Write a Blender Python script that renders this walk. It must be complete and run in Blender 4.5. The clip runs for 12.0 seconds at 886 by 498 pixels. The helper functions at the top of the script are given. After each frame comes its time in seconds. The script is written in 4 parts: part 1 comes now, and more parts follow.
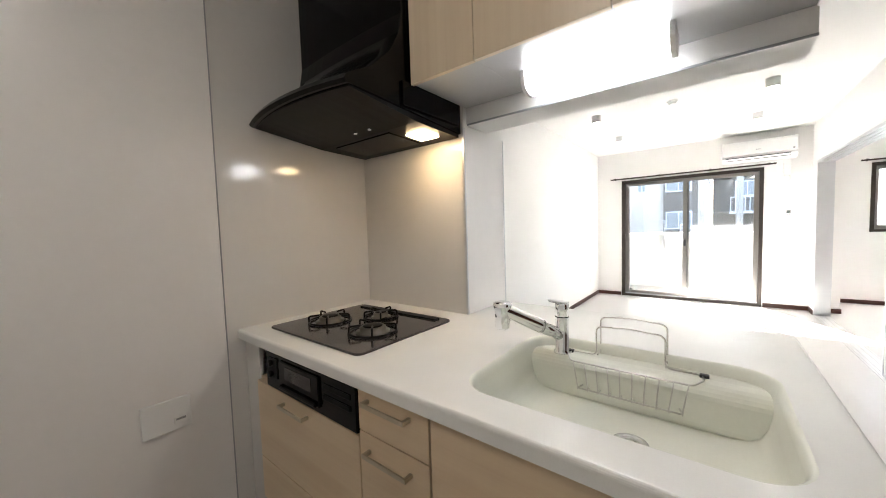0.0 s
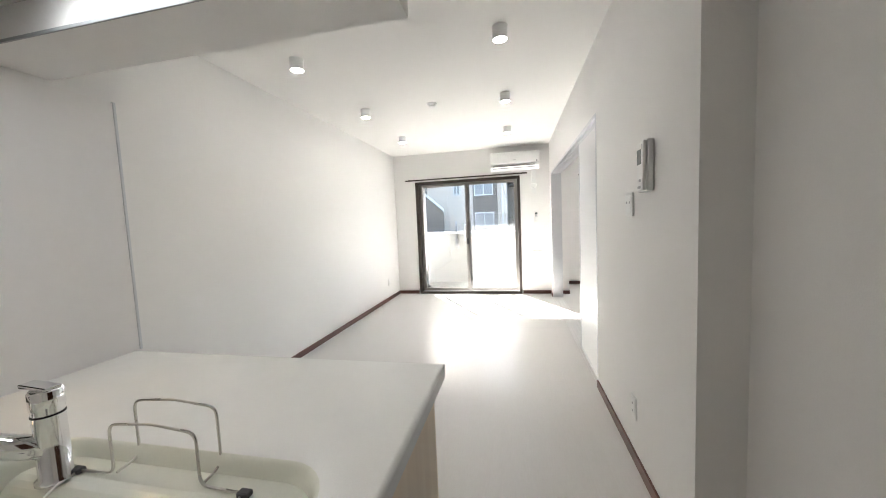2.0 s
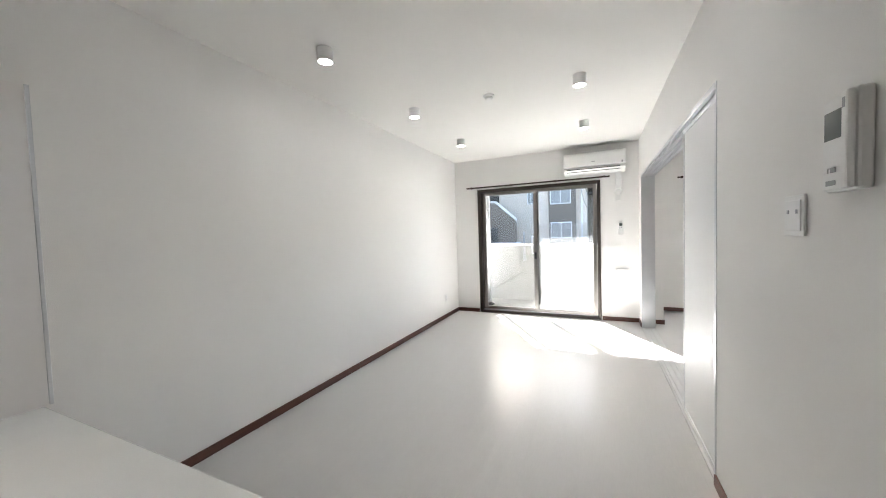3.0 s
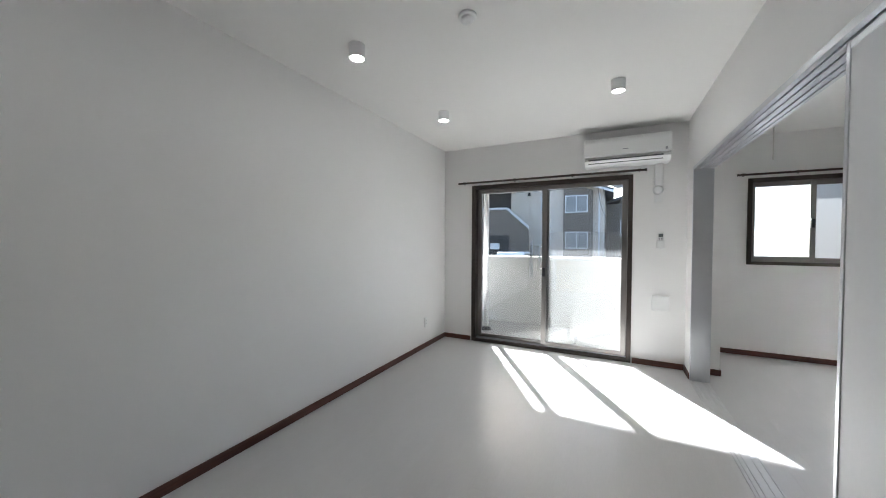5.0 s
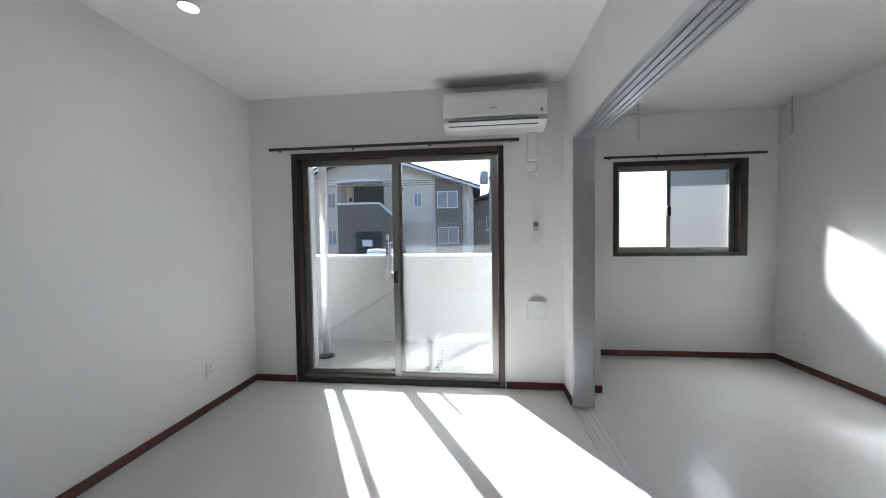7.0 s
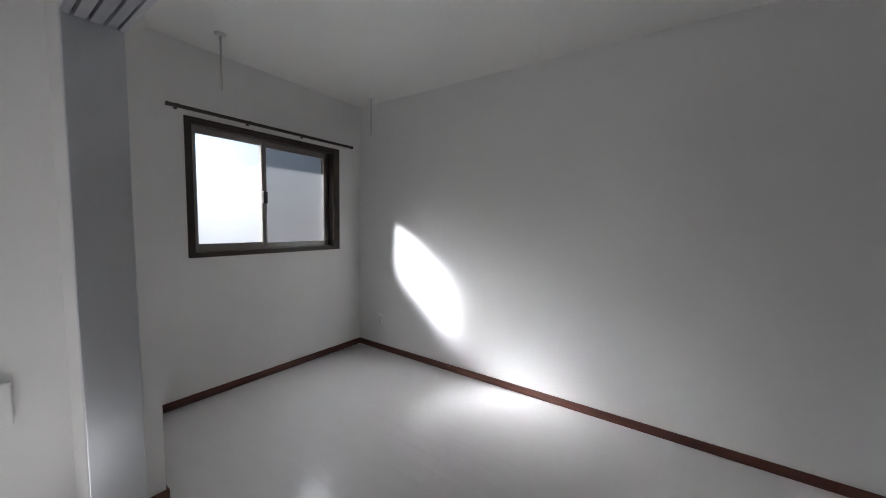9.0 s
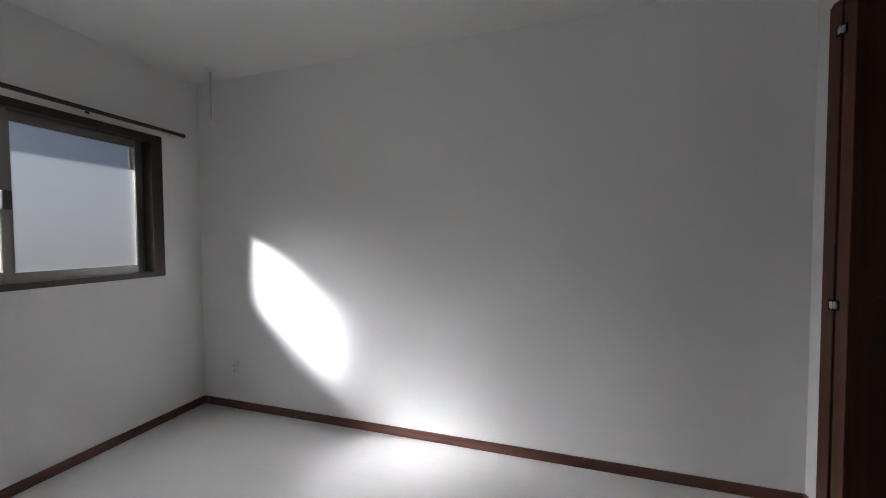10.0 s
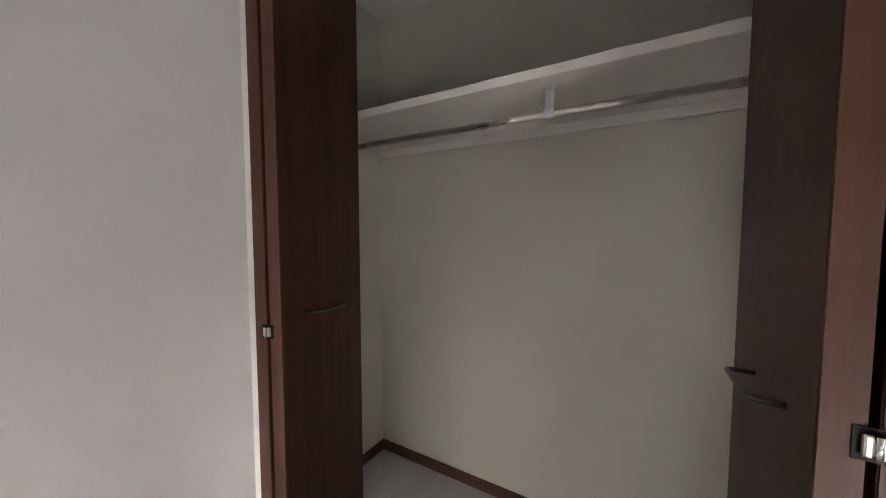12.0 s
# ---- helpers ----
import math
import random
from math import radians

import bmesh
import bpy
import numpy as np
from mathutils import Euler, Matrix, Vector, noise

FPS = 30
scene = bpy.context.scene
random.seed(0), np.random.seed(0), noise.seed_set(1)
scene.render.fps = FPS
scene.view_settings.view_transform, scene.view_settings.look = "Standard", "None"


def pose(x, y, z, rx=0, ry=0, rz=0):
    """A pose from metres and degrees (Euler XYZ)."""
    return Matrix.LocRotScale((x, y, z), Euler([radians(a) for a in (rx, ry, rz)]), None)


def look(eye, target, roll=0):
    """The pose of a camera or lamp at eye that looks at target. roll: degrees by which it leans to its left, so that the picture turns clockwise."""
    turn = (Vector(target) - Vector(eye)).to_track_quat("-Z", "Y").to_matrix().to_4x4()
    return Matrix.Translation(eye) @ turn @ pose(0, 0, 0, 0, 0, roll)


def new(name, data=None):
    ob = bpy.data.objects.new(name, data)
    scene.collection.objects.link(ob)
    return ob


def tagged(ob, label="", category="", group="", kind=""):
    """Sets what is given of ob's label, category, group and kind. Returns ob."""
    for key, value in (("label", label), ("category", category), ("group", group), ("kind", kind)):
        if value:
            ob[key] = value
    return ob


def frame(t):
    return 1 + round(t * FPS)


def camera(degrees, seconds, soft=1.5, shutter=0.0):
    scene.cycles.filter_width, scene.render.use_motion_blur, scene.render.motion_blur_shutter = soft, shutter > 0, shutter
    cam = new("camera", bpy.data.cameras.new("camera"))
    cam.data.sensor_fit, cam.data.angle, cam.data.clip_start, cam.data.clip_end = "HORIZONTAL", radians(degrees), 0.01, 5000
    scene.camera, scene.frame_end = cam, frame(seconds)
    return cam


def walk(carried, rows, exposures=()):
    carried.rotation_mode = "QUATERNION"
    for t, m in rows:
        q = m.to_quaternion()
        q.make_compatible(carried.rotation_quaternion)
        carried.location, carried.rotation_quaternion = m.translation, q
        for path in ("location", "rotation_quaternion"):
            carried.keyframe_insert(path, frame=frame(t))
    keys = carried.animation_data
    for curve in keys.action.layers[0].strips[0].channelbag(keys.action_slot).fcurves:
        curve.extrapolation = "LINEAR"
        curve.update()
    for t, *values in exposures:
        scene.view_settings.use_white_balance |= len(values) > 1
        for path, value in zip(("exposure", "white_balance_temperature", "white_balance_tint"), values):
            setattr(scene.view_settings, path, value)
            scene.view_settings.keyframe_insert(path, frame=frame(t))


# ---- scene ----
cam = camera(104.8, 12.0, soft=1.0)
PATH = [
    (0, (1.71, 0.431, 1.24), (0.467, 1.994, 1.125), -1.8),
    (0.5, (1.871, 0.526, 1.238), (0.891, 2.266, 1.131), -2.3),
    (1, (2.023, 0.679, 1.229), (1.274, 2.528, 1.09), -2.6),
    (1.5, (2.139, 0.885, 1.209), (1.641, 2.817, 1.062), -2.9),
    (2, (2.173, 1.198, 1.243), (1.757, 3.148, 1.091), -2.5),
    (2.5, (2.195, 1.488, 1.248), (1.625, 3.403, 1.158), -3.4),
    (3, (2.218, 1.788, 1.271), (1.397, 3.609, 1.188), -1.8),
    (5, (2.078, 3.05, 1.27), (1.19, 4.842, 1.223), 0.2),
    (5.5, (2.009, 3.414, 1.267), (1.274, 5.274, 1.241), 1.0),
    (6, (2.012, 3.734, 1.263), (1.45, 5.653, 1.228), -1.0),
    (6.5, (2.048, 4.059, 1.254), (1.559, 5.996, 1.178), -1.7),
    (7, (2.073, 4.381, 1.242), (1.857, 6.368, 1.172), -0.8),
    (7.5, (2.118, 4.719, 1.272), (2.497, 6.675, 1.103), -1.3),
    (9.5, (2.748, 5.463, 1.301), (4.561, 6.301, 1.197), 0.7),
    (10, (2.995, 5.553, 1.270), (4.913, 6.120, 1.207), -0.3),
    (10.5, (3.225, 5.510, 1.262), (5.220, 5.630, 1.246), -0.1),
    (11, (3.465, 5.310, 1.290), (5.340, 4.624, 1.160), 0.6),
    (11.5, (3.602, 5.209, 1.311), (5.069, 3.855, 1.19), -0.1),
    (12, (3.700, 5.080, 1.300), (4.728, 3.368, 1.181), 0.0),
]
exposure_rows = [(0.0, 4.75, 6400, 10), (0.5, 4.62, 6400, 10), (1.0, 4.43, 6400, 9), (1.5, 4.33, 6400, 9), (2.0, 4.22, 6400, 9), (2.5, 4.15, 6350, 9), (3.0, 3.95, 6250, 9), (5.0, 3.0, 5950, 8), (6.0, 2.92, 5850, 8), (7.5, 2.47, 5850, 9), (9.5, 2.05, 5950, 12), (10.5, 1.92, 6000, 12), (11.0, 1.76, 6100, 13), (11.5, 2.38, 6150, 13), (12.0, 3.3, 6450, 15)]
walk(cam, [(t, look(eye, target, roll)) for t, eye, target, roll in PATH], exposure_rows)

# ---- light ----
SUN_WAY = Vector((0.594, -1.0, -0.785)).normalized()
world = bpy.data.worlds.new("sky")
scene.world = world
world.use_nodes = True
wn, wl = world.node_tree.nodes, world.node_tree.links
sky = wn.new("ShaderNodeTexSky")
sky.sky_type = 'NISHITA'
sky.sun_disc = False
sky.sun_elevation = radians(34)
sky.dust_density = 3.0
sky.sun_rotation = math.atan2(-0.594, 1.0)
wn["Background"].inputs[1].default_value = 0.10
wl.new(sky.outputs[0], wn["Background"].inputs[0])
sun = new("sun", bpy.data.lights.new("sun", "SUN"))
sun.data.energy, sun.data.angle, sun.data.color = 5.0, radians(1.0), (1.0, 0.97, 0.93)
sun.matrix_world = look((-6, 16, 9), Vector((-6, 16, 9)) + SUN_WAY)


# sunlight scattered by the frosted bedroom panes: narrow strips just inside the window
SOFT_WAY = Vector((0.594, -1.0, -0.77)).normalized()
for sx, sz, power, fan in ((3.63, 1.38, 0.14, 18), (3.87, 1.42, 0.26, 16), (4.45, 1.43, 0.36, 11), (4.645, 1.44, 0.38, 10)):
    glow = new("window_light", bpy.data.lights.new("window_light", "AREA"))
    glow.data.shape, glow.data.size, glow.data.size_y = 'RECTANGLE', 0.20, 0.46
    glow.data.energy, glow.data.spread, glow.data.color = power, radians(fan), (1.0, 0.98, 0.95)
    spot_at = Vector((sx, 8.20, sz)) + SOFT_WAY * 0.19
    glow.matrix_world = look(spot_at, spot_at + SOFT_WAY)
# the wide scatter of the same pane, thrown down onto the floor
scatter = new("window_light", bpy.data.lights.new("window_light", "AREA"))
scatter.data.shape, scatter.data.size, scatter.data.size_y = 'RECTANGLE', 0.30, 0.46
scatter.data.energy, scatter.data.spread, scatter.data.color = 0.55, radians(96), (1.0, 0.98, 0.95)
scatter.matrix_world = look((4.42, 8.06, 1.36), (4.42 - 0.30, 8.06 - 1.0, 1.36 - 1.2))


# ---- materials ----
def material(name, color, rough=0.5, metal=0.0, vary=0.04, scale=3.0, fine=60.0, bump=0.05, spec=0.5, stretch=(1, 1, 1), coat=0.0, coat_rough=0.2):
    """A surface with colour variation at two scales and fine relief."""
    m = bpy.data.materials.new(name)
    m.use_nodes = True
    n, l = m.node_tree.nodes, m.node_tree.links
    b = n["Principled BSDF"]
    tc = n.new("ShaderNodeTexCoord")
    mp = n.new("ShaderNodeMapping")
    mp.inputs["Scale"].default_value = stretch
    l.new(tc.outputs["Object"], mp.inputs[0])
    big, small = n.new("ShaderNodeTexNoise"), n.new("ShaderNodeTexNoise")
    big.inputs["Scale"].default_value, small.inputs["Scale"].default_value = scale, fine
    big.inputs["Detail"].default_value = 3
    for t in (big, small):
        l.new(mp.outputs[0], t.inputs["Vector"])
    add = n.new("ShaderNodeMath")
    add.operation = 'ADD'
    l.new(big.outputs["Fac"], add.inputs[0])
    l.new(small.outputs["Fac"], add.inputs[1])
    ramp = n.new("ShaderNodeMapRange")
    ramp.inputs["From Min"].default_value, ramp.inputs["From Max"].default_value = 0.6, 1.4
    ramp.inputs["To Min"].default_value, ramp.inputs["To Max"].default_value = 1 - vary, 1 + vary
    l.new(add.outputs[0], ramp.inputs["Value"])
    mul = n.new("ShaderNodeVectorMath")
    mul.operation = 'SCALE'
    mul.inputs[0].default_value = color
    l.new(ramp.outputs[0], mul.inputs["Scale"])
    l.new(mul.outputs[0], b.inputs["Base Color"])
    rr = n.new("ShaderNodeMapRange")
    rr.inputs["To Min"].default_value, rr.inputs["To Max"].default_value = max(0.02, rough * 0.85), min(1.0, rough * 1.15)
    l.new(big.outputs["Fac"], rr.inputs["Value"])
    l.new(rr.outputs[0], b.inputs["Roughness"])
    b.inputs["Metallic"].default_value = metal
    b.inputs["Specular IOR Level"].default_value = spec
    b.inputs["Coat Weight"].default_value = coat
    b.inputs["Coat Roughness"].default_value = coat_rough
    if bump:
        bp = n.new("ShaderNodeBump")
        bp.inputs["Strength"].default_value, bp.inputs["Distance"].default_value = bump, 0.002
        l.new(small.outputs["Fac"], bp.inputs["Height"])
        l.new(bp.outputs[0], b.inputs["Normal"])
    return m


def wood(name, dark, light, rough=0.4, along="Z", size=1.0, coat=0.0, spec=0.5):
    """Wood grain drawn out along one axis."""
    m = material(name, light, rough, 0, 0.0, bump=0.03, coat=coat, spec=spec)
    n, l = m.node_tree.nodes, m.node_tree.links
    tc, mp, wv, rp = n.new("ShaderNodeTexCoord"), n.new("ShaderNodeMapping"), n.new("ShaderNodeTexNoise"), n.new("ShaderNodeValToRGB")
    s = {"X": (1.2, 40, 40), "Y": (40, 1.2, 40), "Z": (40, 40, 1.2)}[along]
    mp.inputs["Scale"].default_value = [v * size for v in s]
    wv.inputs["Scale"].default_value, wv.inputs["Detail"].default_value, wv.inputs["Roughness"].default_value = 1.0, 5, 0.65
    rp.color_ramp.elements[0].position, rp.color_ramp.elements[1].position = 0.3, 0.72
    rp.color_ramp.elements[0].color, rp.color_ramp.elements[1].color = (*dark, 1), (*light, 1)
    l.new(tc.outputs["Object"], mp.inputs[0])
    l.new(mp.outputs[0], wv.inputs["Vector"])
    l.new(wv.outputs["Fac"], rp.inputs[0])
    l.new(rp.outputs[0], n["Principled BSDF"].inputs["Base Color"])
    return m


def glowing(name, color, strength):
    m = bpy.data.materials.new(name)
    m.use_nodes = True
    b = m.node_tree.nodes["Principled BSDF"]
    b.inputs["Base Color"].default_value = (*color, 1)
    b.inputs["Emission Color"].default_value = (*color, 1)
    b.inputs["Emission Strength"].default_value = strength
    return m


def sheet_glass(name, tint, haze=0.0, haze_color=(0.9, 0.93, 0.95), shiny=True):
    """Window glass: clear with a gloss, or with a share of light scattered on the way through."""
    m = bpy.data.materials.new(name)
    m.use_nodes = True
    n, l = m.node_tree.nodes, m.node_tree.links
    n.remove(n["Principled BSDF"])
    clear, gloss, mix, fr = n.new("ShaderNodeBsdfTransparent"), n.new("ShaderNodeBsdfGlossy"), n.new("ShaderNodeMixShader"), n.new("ShaderNodeFresnel")
    clear.inputs[0].default_value = (*tint, 1)
    gloss.inputs["Roughness"].default_value = 0.02
    fr.inputs["IOR"].default_value = 1.62
    base = clear.outputs[0]
    if haze:
        tr, df, m2, m3 = n.new("ShaderNodeBsdfTranslucent"), n.new("ShaderNodeBsdfDiffuse"), n.new("ShaderNodeMixShader"), n.new("ShaderNodeMixShader")
        nz = n.new("ShaderNodeTexNoise")
        nz.inputs["Scale"].default_value = 5.0
        mr = n.new("ShaderNodeMapRange")
        mr.inputs["To Min"].default_value, mr.inputs["To Max"].default_value = haze * 0.97, min(1, haze * 1.03)
        l.new(nz.outputs["Fac"], mr.inputs["Value"])
        for s in (tr, df):
            s.inputs[0].default_value = (*haze_color, 1)
        m2.inputs[0].default_value = 0.25
        l.new(tr.outputs[0], m2.inputs[1])
        l.new(df.outputs[0], m2.inputs[2])
        l.new(mr.outputs[0], m3.inputs[0])
        l.new(clear.outputs[0], m3.inputs[1])
        l.new(m2.outputs[0], m3.inputs[2])
        base = m3.outputs[0]
    l.new(fr.outputs[0], mix.inputs[0])
    l.new(base, mix.inputs[1])
    l.new(gloss.outputs[0], mix.inputs[2])
    l.new(mix.outputs[0] if shiny else base, n["Material Output"].inputs[0])
    return m


def frosted(name):
    """Frosted glass: most light passes with a slight scatter, the rest is spread widely."""
    m = bpy.data.materials.new(name)
    m.use_nodes = True
    n, l = m.node_tree.nodes, m.node_tree.links
    n.remove(n["Principled BSDF"])
    near, wide, tr = n.new("ShaderNodeBsdfRefraction"), n.new("ShaderNodeBsdfRefraction"), n.new("ShaderNodeBsdfTranslucent")
    m1, m2, nz, mr = n.new("ShaderNodeMixShader"), n.new("ShaderNodeMixShader"), n.new("ShaderNodeTexNoise"), n.new("ShaderNodeMapRange")
    near.inputs["IOR"].default_value, near.inputs["Color"].default_value = 1.16, (0.97, 0.97, 0.97, 1)
    wide.inputs["IOR"].default_value, wide.inputs["Color"].default_value = 1.6, (0.95, 0.95, 0.95, 1)
    wide.inputs["Roughness"].default_value = 0.55
    nz.inputs["Scale"].default_value = 40.0
    mr.inputs["To Min"].default_value, mr.inputs["To Max"].default_value = 0.9, 1.0
    l.new(nz.outputs["Fac"], mr.inputs["Value"])
    l.new(mr.outputs[0], near.inputs["Roughness"])
    tr.inputs[0].default_value = (0.86, 0.87, 0.88, 1)
    m1.inputs[0].default_value, m2.inputs[0].default_value = 0.60, 0.05
    l.new(near.outputs[0], m1.inputs[1])
    l.new(wide.outputs[0], m1.inputs[2])
    l.new(m1.outputs[0], m2.inputs[1])
    l.new(tr.outputs[0], m2.inputs[2])
    l.new(m2.outputs[0], n["Material Output"].inputs[0])
    return m


WALL = material("white_wallpaper", (0.80, 0.79, 0.775), 0.85, vary=0.02, scale=1.5, fine=260, bump=0.25, spec=0.2)
CEIL = material("white_ceiling_paper", (0.82, 0.81, 0.785), 0.9, vary=0.015, scale=1.2, fine=220, bump=0.2, spec=0.2)
FLOOR = material("pale_flooring", (0.575, 0.562, 0.548), 0.42, vary=0.03, scale=2.0, fine=25, bump=0.008, spec=0.24, stretch=(5, 0.7, 1), coat=0.16, coat_rough=0.14)
JOINT = material("floor_joint", (0.50, 0.485, 0.465), 0.7)
FARGLASS = material("far_window_glass", (0.25, 0.25, 0.25), 0.3, vary=0.2, scale=0.7, fine=3, bump=0.0)
BASE = wood("dark_brown_baseboard_wood", (0.055, 0.018, 0.012), (0.13, 0.045, 0.03), 0.4, "Y")
BASEX = wood("dark_brown_baseboard_wood_across", (0.055, 0.018, 0.012), (0.13, 0.045, 0.03), 0.4, "X")
BRONZE = material("bronze_aluminium", (0.052, 0.041, 0.035), 0.42, 0.5, vary=0.08, fine=120, bump=0.02)
# sash bronze: light falling on it is put in as a paler colour
SASH = material("lit_bronze_sash", (0.27, 0.255, 0.24), 0.33, 0.75, vary=0.06, fine=130, bump=0.02)
SILVER = material("satin_aluminium", (0.62, 0.63, 0.65), 0.32, 0.85, vary=0.05, fine=150, bump=0.02)
GLASS = sheet_glass("clear_glass", (0.86, 0.865, 0.86))
HAZY = sheet_glass("hazy_film_glass", (0.95, 0.955, 0.955), 0.028)
SCREEN = sheet_glass("insect_screen_mesh", (0.36, 0.355, 0.355), shiny=False)
FROST = frosted("frosted_glass")
PANEL = material("glossy_kitchen_panel", (0.69, 0.67, 0.645), 0.11, vary=0.015, scale=1.0, fine=20, bump=0.0, spec=0.5)
WHITEP = material("white_wall_panel", (0.78, 0.76, 0.745), 0.3, vary=0.015, scale=1.0, fine=25, bump=0.01)
CREAM = wood("cream_wood_laminate", (0.62, 0.47, 0.31), (0.70, 0.56, 0.39), 0.35, "X", 0.5)
CREAMZ = wood("cream_wood_laminate_upright", (0.62, 0.50, 0.36), (0.70, 0.59, 0.44), 0.35, "Z", 0.5)
BLACK = material("black_enamel", (0.0025, 0.0022, 0.0022), 0.16, vary=0.2, fine=40, bump=0.0, spec=0.16)
SATIN = material("black_satin_metal", (0.0035, 0.0033, 0.0033), 0.4, vary=0.2, fine=80, bump=0.02, spec=0.12)
HOB = material("dark_hob_glass", (0.05, 0.045, 0.045), 0.12, vary=0.15, fine=400, bump=0.01)
CHROME = material("chrome", (0.78, 0.79, 0.8), 0.09, 1.0, vary=0.03, fine=30, bump=0.0)
CHAMPAGNE = material("champagne_metal", (0.55, 0.48, 0.37), 0.32, 0.9, vary=0.05, fine=120, bump=0.01)
STEEL = material("brushed_steel", (0.6, 0.58, 0.55), 0.28, 1.0, vary=0.06, fine=90, bump=0.02)
UNDER = material("grey_cabinet_underside", (0.50, 0.50, 0.50), 0.35, 0.4, vary=0.03, fine=120, bump=0.01)
STONE = material("white_counter_stone", (0.80, 0.80, 0.78), 0.22, vary=0.03, scale=8, fine=300, bump=0.01)
BASIN = material("ivory_sink_resin", (0.78, 0.79, 0.71), 0.25, vary=0.02, scale=4, fine=120, bump=0.01)
PLASTIC = material("white_plastic", (0.78, 0.78, 0.77), 0.38, vary=0.02, fine=90, bump=0.01)
GREYP = material("grey_plastic", (0.3, 0.31, 0.32), 0.35, vary=0.05, fine=60, bump=0.01)
DARKP = material("dark_plastic", (0.03, 0.03, 0.033), 0.3, vary=0.1, fine=60, bump=0.01)
LCD = material("grey_display", (0.16, 0.18, 0.18), 0.12, vary=0.05, fine=20, bump=0.0)
DOORW = material("white_door_board", (0.74, 0.74, 0.745), 0.5, vary=0.015, scale=1.2, fine=40, bump=0.01)
WALNUT = wood("dark_walnut_laminate", (0.034, 0.011, 0.006), (0.076, 0.025, 0.012), 0.42, "Z", 0.7, spec=0.22)
WALNUT_EDGE = wood("walnut_edge_band", (0.07, 0.029, 0.018), (0.115, 0.05, 0.03), 0.4, "Z", 0.7, spec=0.3)
NICKEL = material("dark_nickel", (0.14, 0.13, 0.115), 0.4, 1.0, vary=0.06, fine=90, bump=0.01)
TRACK = material("pale_floor_track", (0.60, 0.59, 0.58), 0.35, 0.2, vary=0.03, fine=120, bump=0.01)
SASHMESH = sheet_glass("window_screen_mesh", (0.88, 0.875, 0.87), shiny=False)
WIRE = material("cable_sheath", (0.02, 0.02, 0.02), 0.6, vary=0.1, fine=20, bump=0.0)
CONCRETE = material("pole_concrete", (0.34, 0.33, 0.31), 0.85, vary=0.12, scale=2.0, fine=80, bump=0.2)
SHELFW = material("white_shelf_board", (0.72, 0.70, 0.66), 0.45, vary=0.02, fine=60, bump=0.01)
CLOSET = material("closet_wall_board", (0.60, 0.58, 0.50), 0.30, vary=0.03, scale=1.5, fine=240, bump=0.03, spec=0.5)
PARAPET = material("white_parapet_paint", (0.44, 0.433, 0.42), 0.7, vary=0.05, scale=2.0, fine=150, bump=0.2)
BALFLOOR = material("balcony_concrete", (0.32, 0.315, 0.305), 0.75, vary=0.1, scale=3.0, fine=120, bump=0.2)
ASPHALT = material("asphalt", (0.06, 0.06, 0.06), 0.9, vary=0.25, scale=0.6, fine=90, bump=0.4)
FACADE = material("light_grey_siding", (0.63, 0.54, 0.455), 0.8, vary=0.06, scale=0.8, fine=30, bump=0.0)
# near-black colour that holds the shade of the far building's openings
RECESS = material("painted_recess_shade", (0.035, 0.033, 0.032), 0.8, vary=0.1, scale=0.8, fine=4, bump=0.0)
FACADED = material("dark_grey_siding", (0.165, 0.135, 0.110), 0.75, vary=0.08, scale=0.8, fine=6, bump=0.0)
ROOF = material("slate_roof", (0.07, 0.07, 0.075), 0.7, vary=0.15, scale=1.5, fine=6, bump=0.0)
TRIMW = material("white_trim_paint", (0.72, 0.72, 0.72), 0.5, vary=0.04, fine=60, bump=0.03)
CARW = material("white_car_paint", (0.75, 0.76, 0.77), 0.18, vary=0.02, fine=20, bump=0.0, coat=0.8)
CARG = material("car_glass", (0.02, 0.025, 0.03), 0.05, vary=0.1, fine=20, bump=0.0)
RUBBER = material("rubber", (0.02, 0.02, 0.02), 0.8)
TUBE = glowing("tube_glow", (0.97, 0.98, 1.0), 0.75)
SPOT = glowing("spot_glow", (1.0, 0.97, 0.92), 6.0)
OPAL = glowing("opal_glow", (1.0, 0.91, 0.81), 1.35)
HOODGLOW = glowing("hood_lamp_glow", (1.0, 0.70, 0.38), 2.0)


# ---- mesh helpers ----
def add_box(bm, x0, x1, y0, y1, z0, z1, bevel=0.0, segments=2):
    vs = [bm.verts.new((x, y, z)) for x in (x0, x1) for y in (y0, y1) for z in (z0, z1)]
    faces = [bm.faces.new([vs[i] for i in f]) for f in ((0, 1, 3, 2), (4, 6, 7, 5), (0, 4, 5, 1), (2, 3, 7, 6), (0, 2, 6, 4), (1, 5, 7, 3))]
    if bevel:
        es = list({e for f in faces for e in f.edges})
        bmesh.ops.bevel(bm, geom=es, offset=bevel, segments=segments, affect='EDGES', profile=0.5)
    return bm


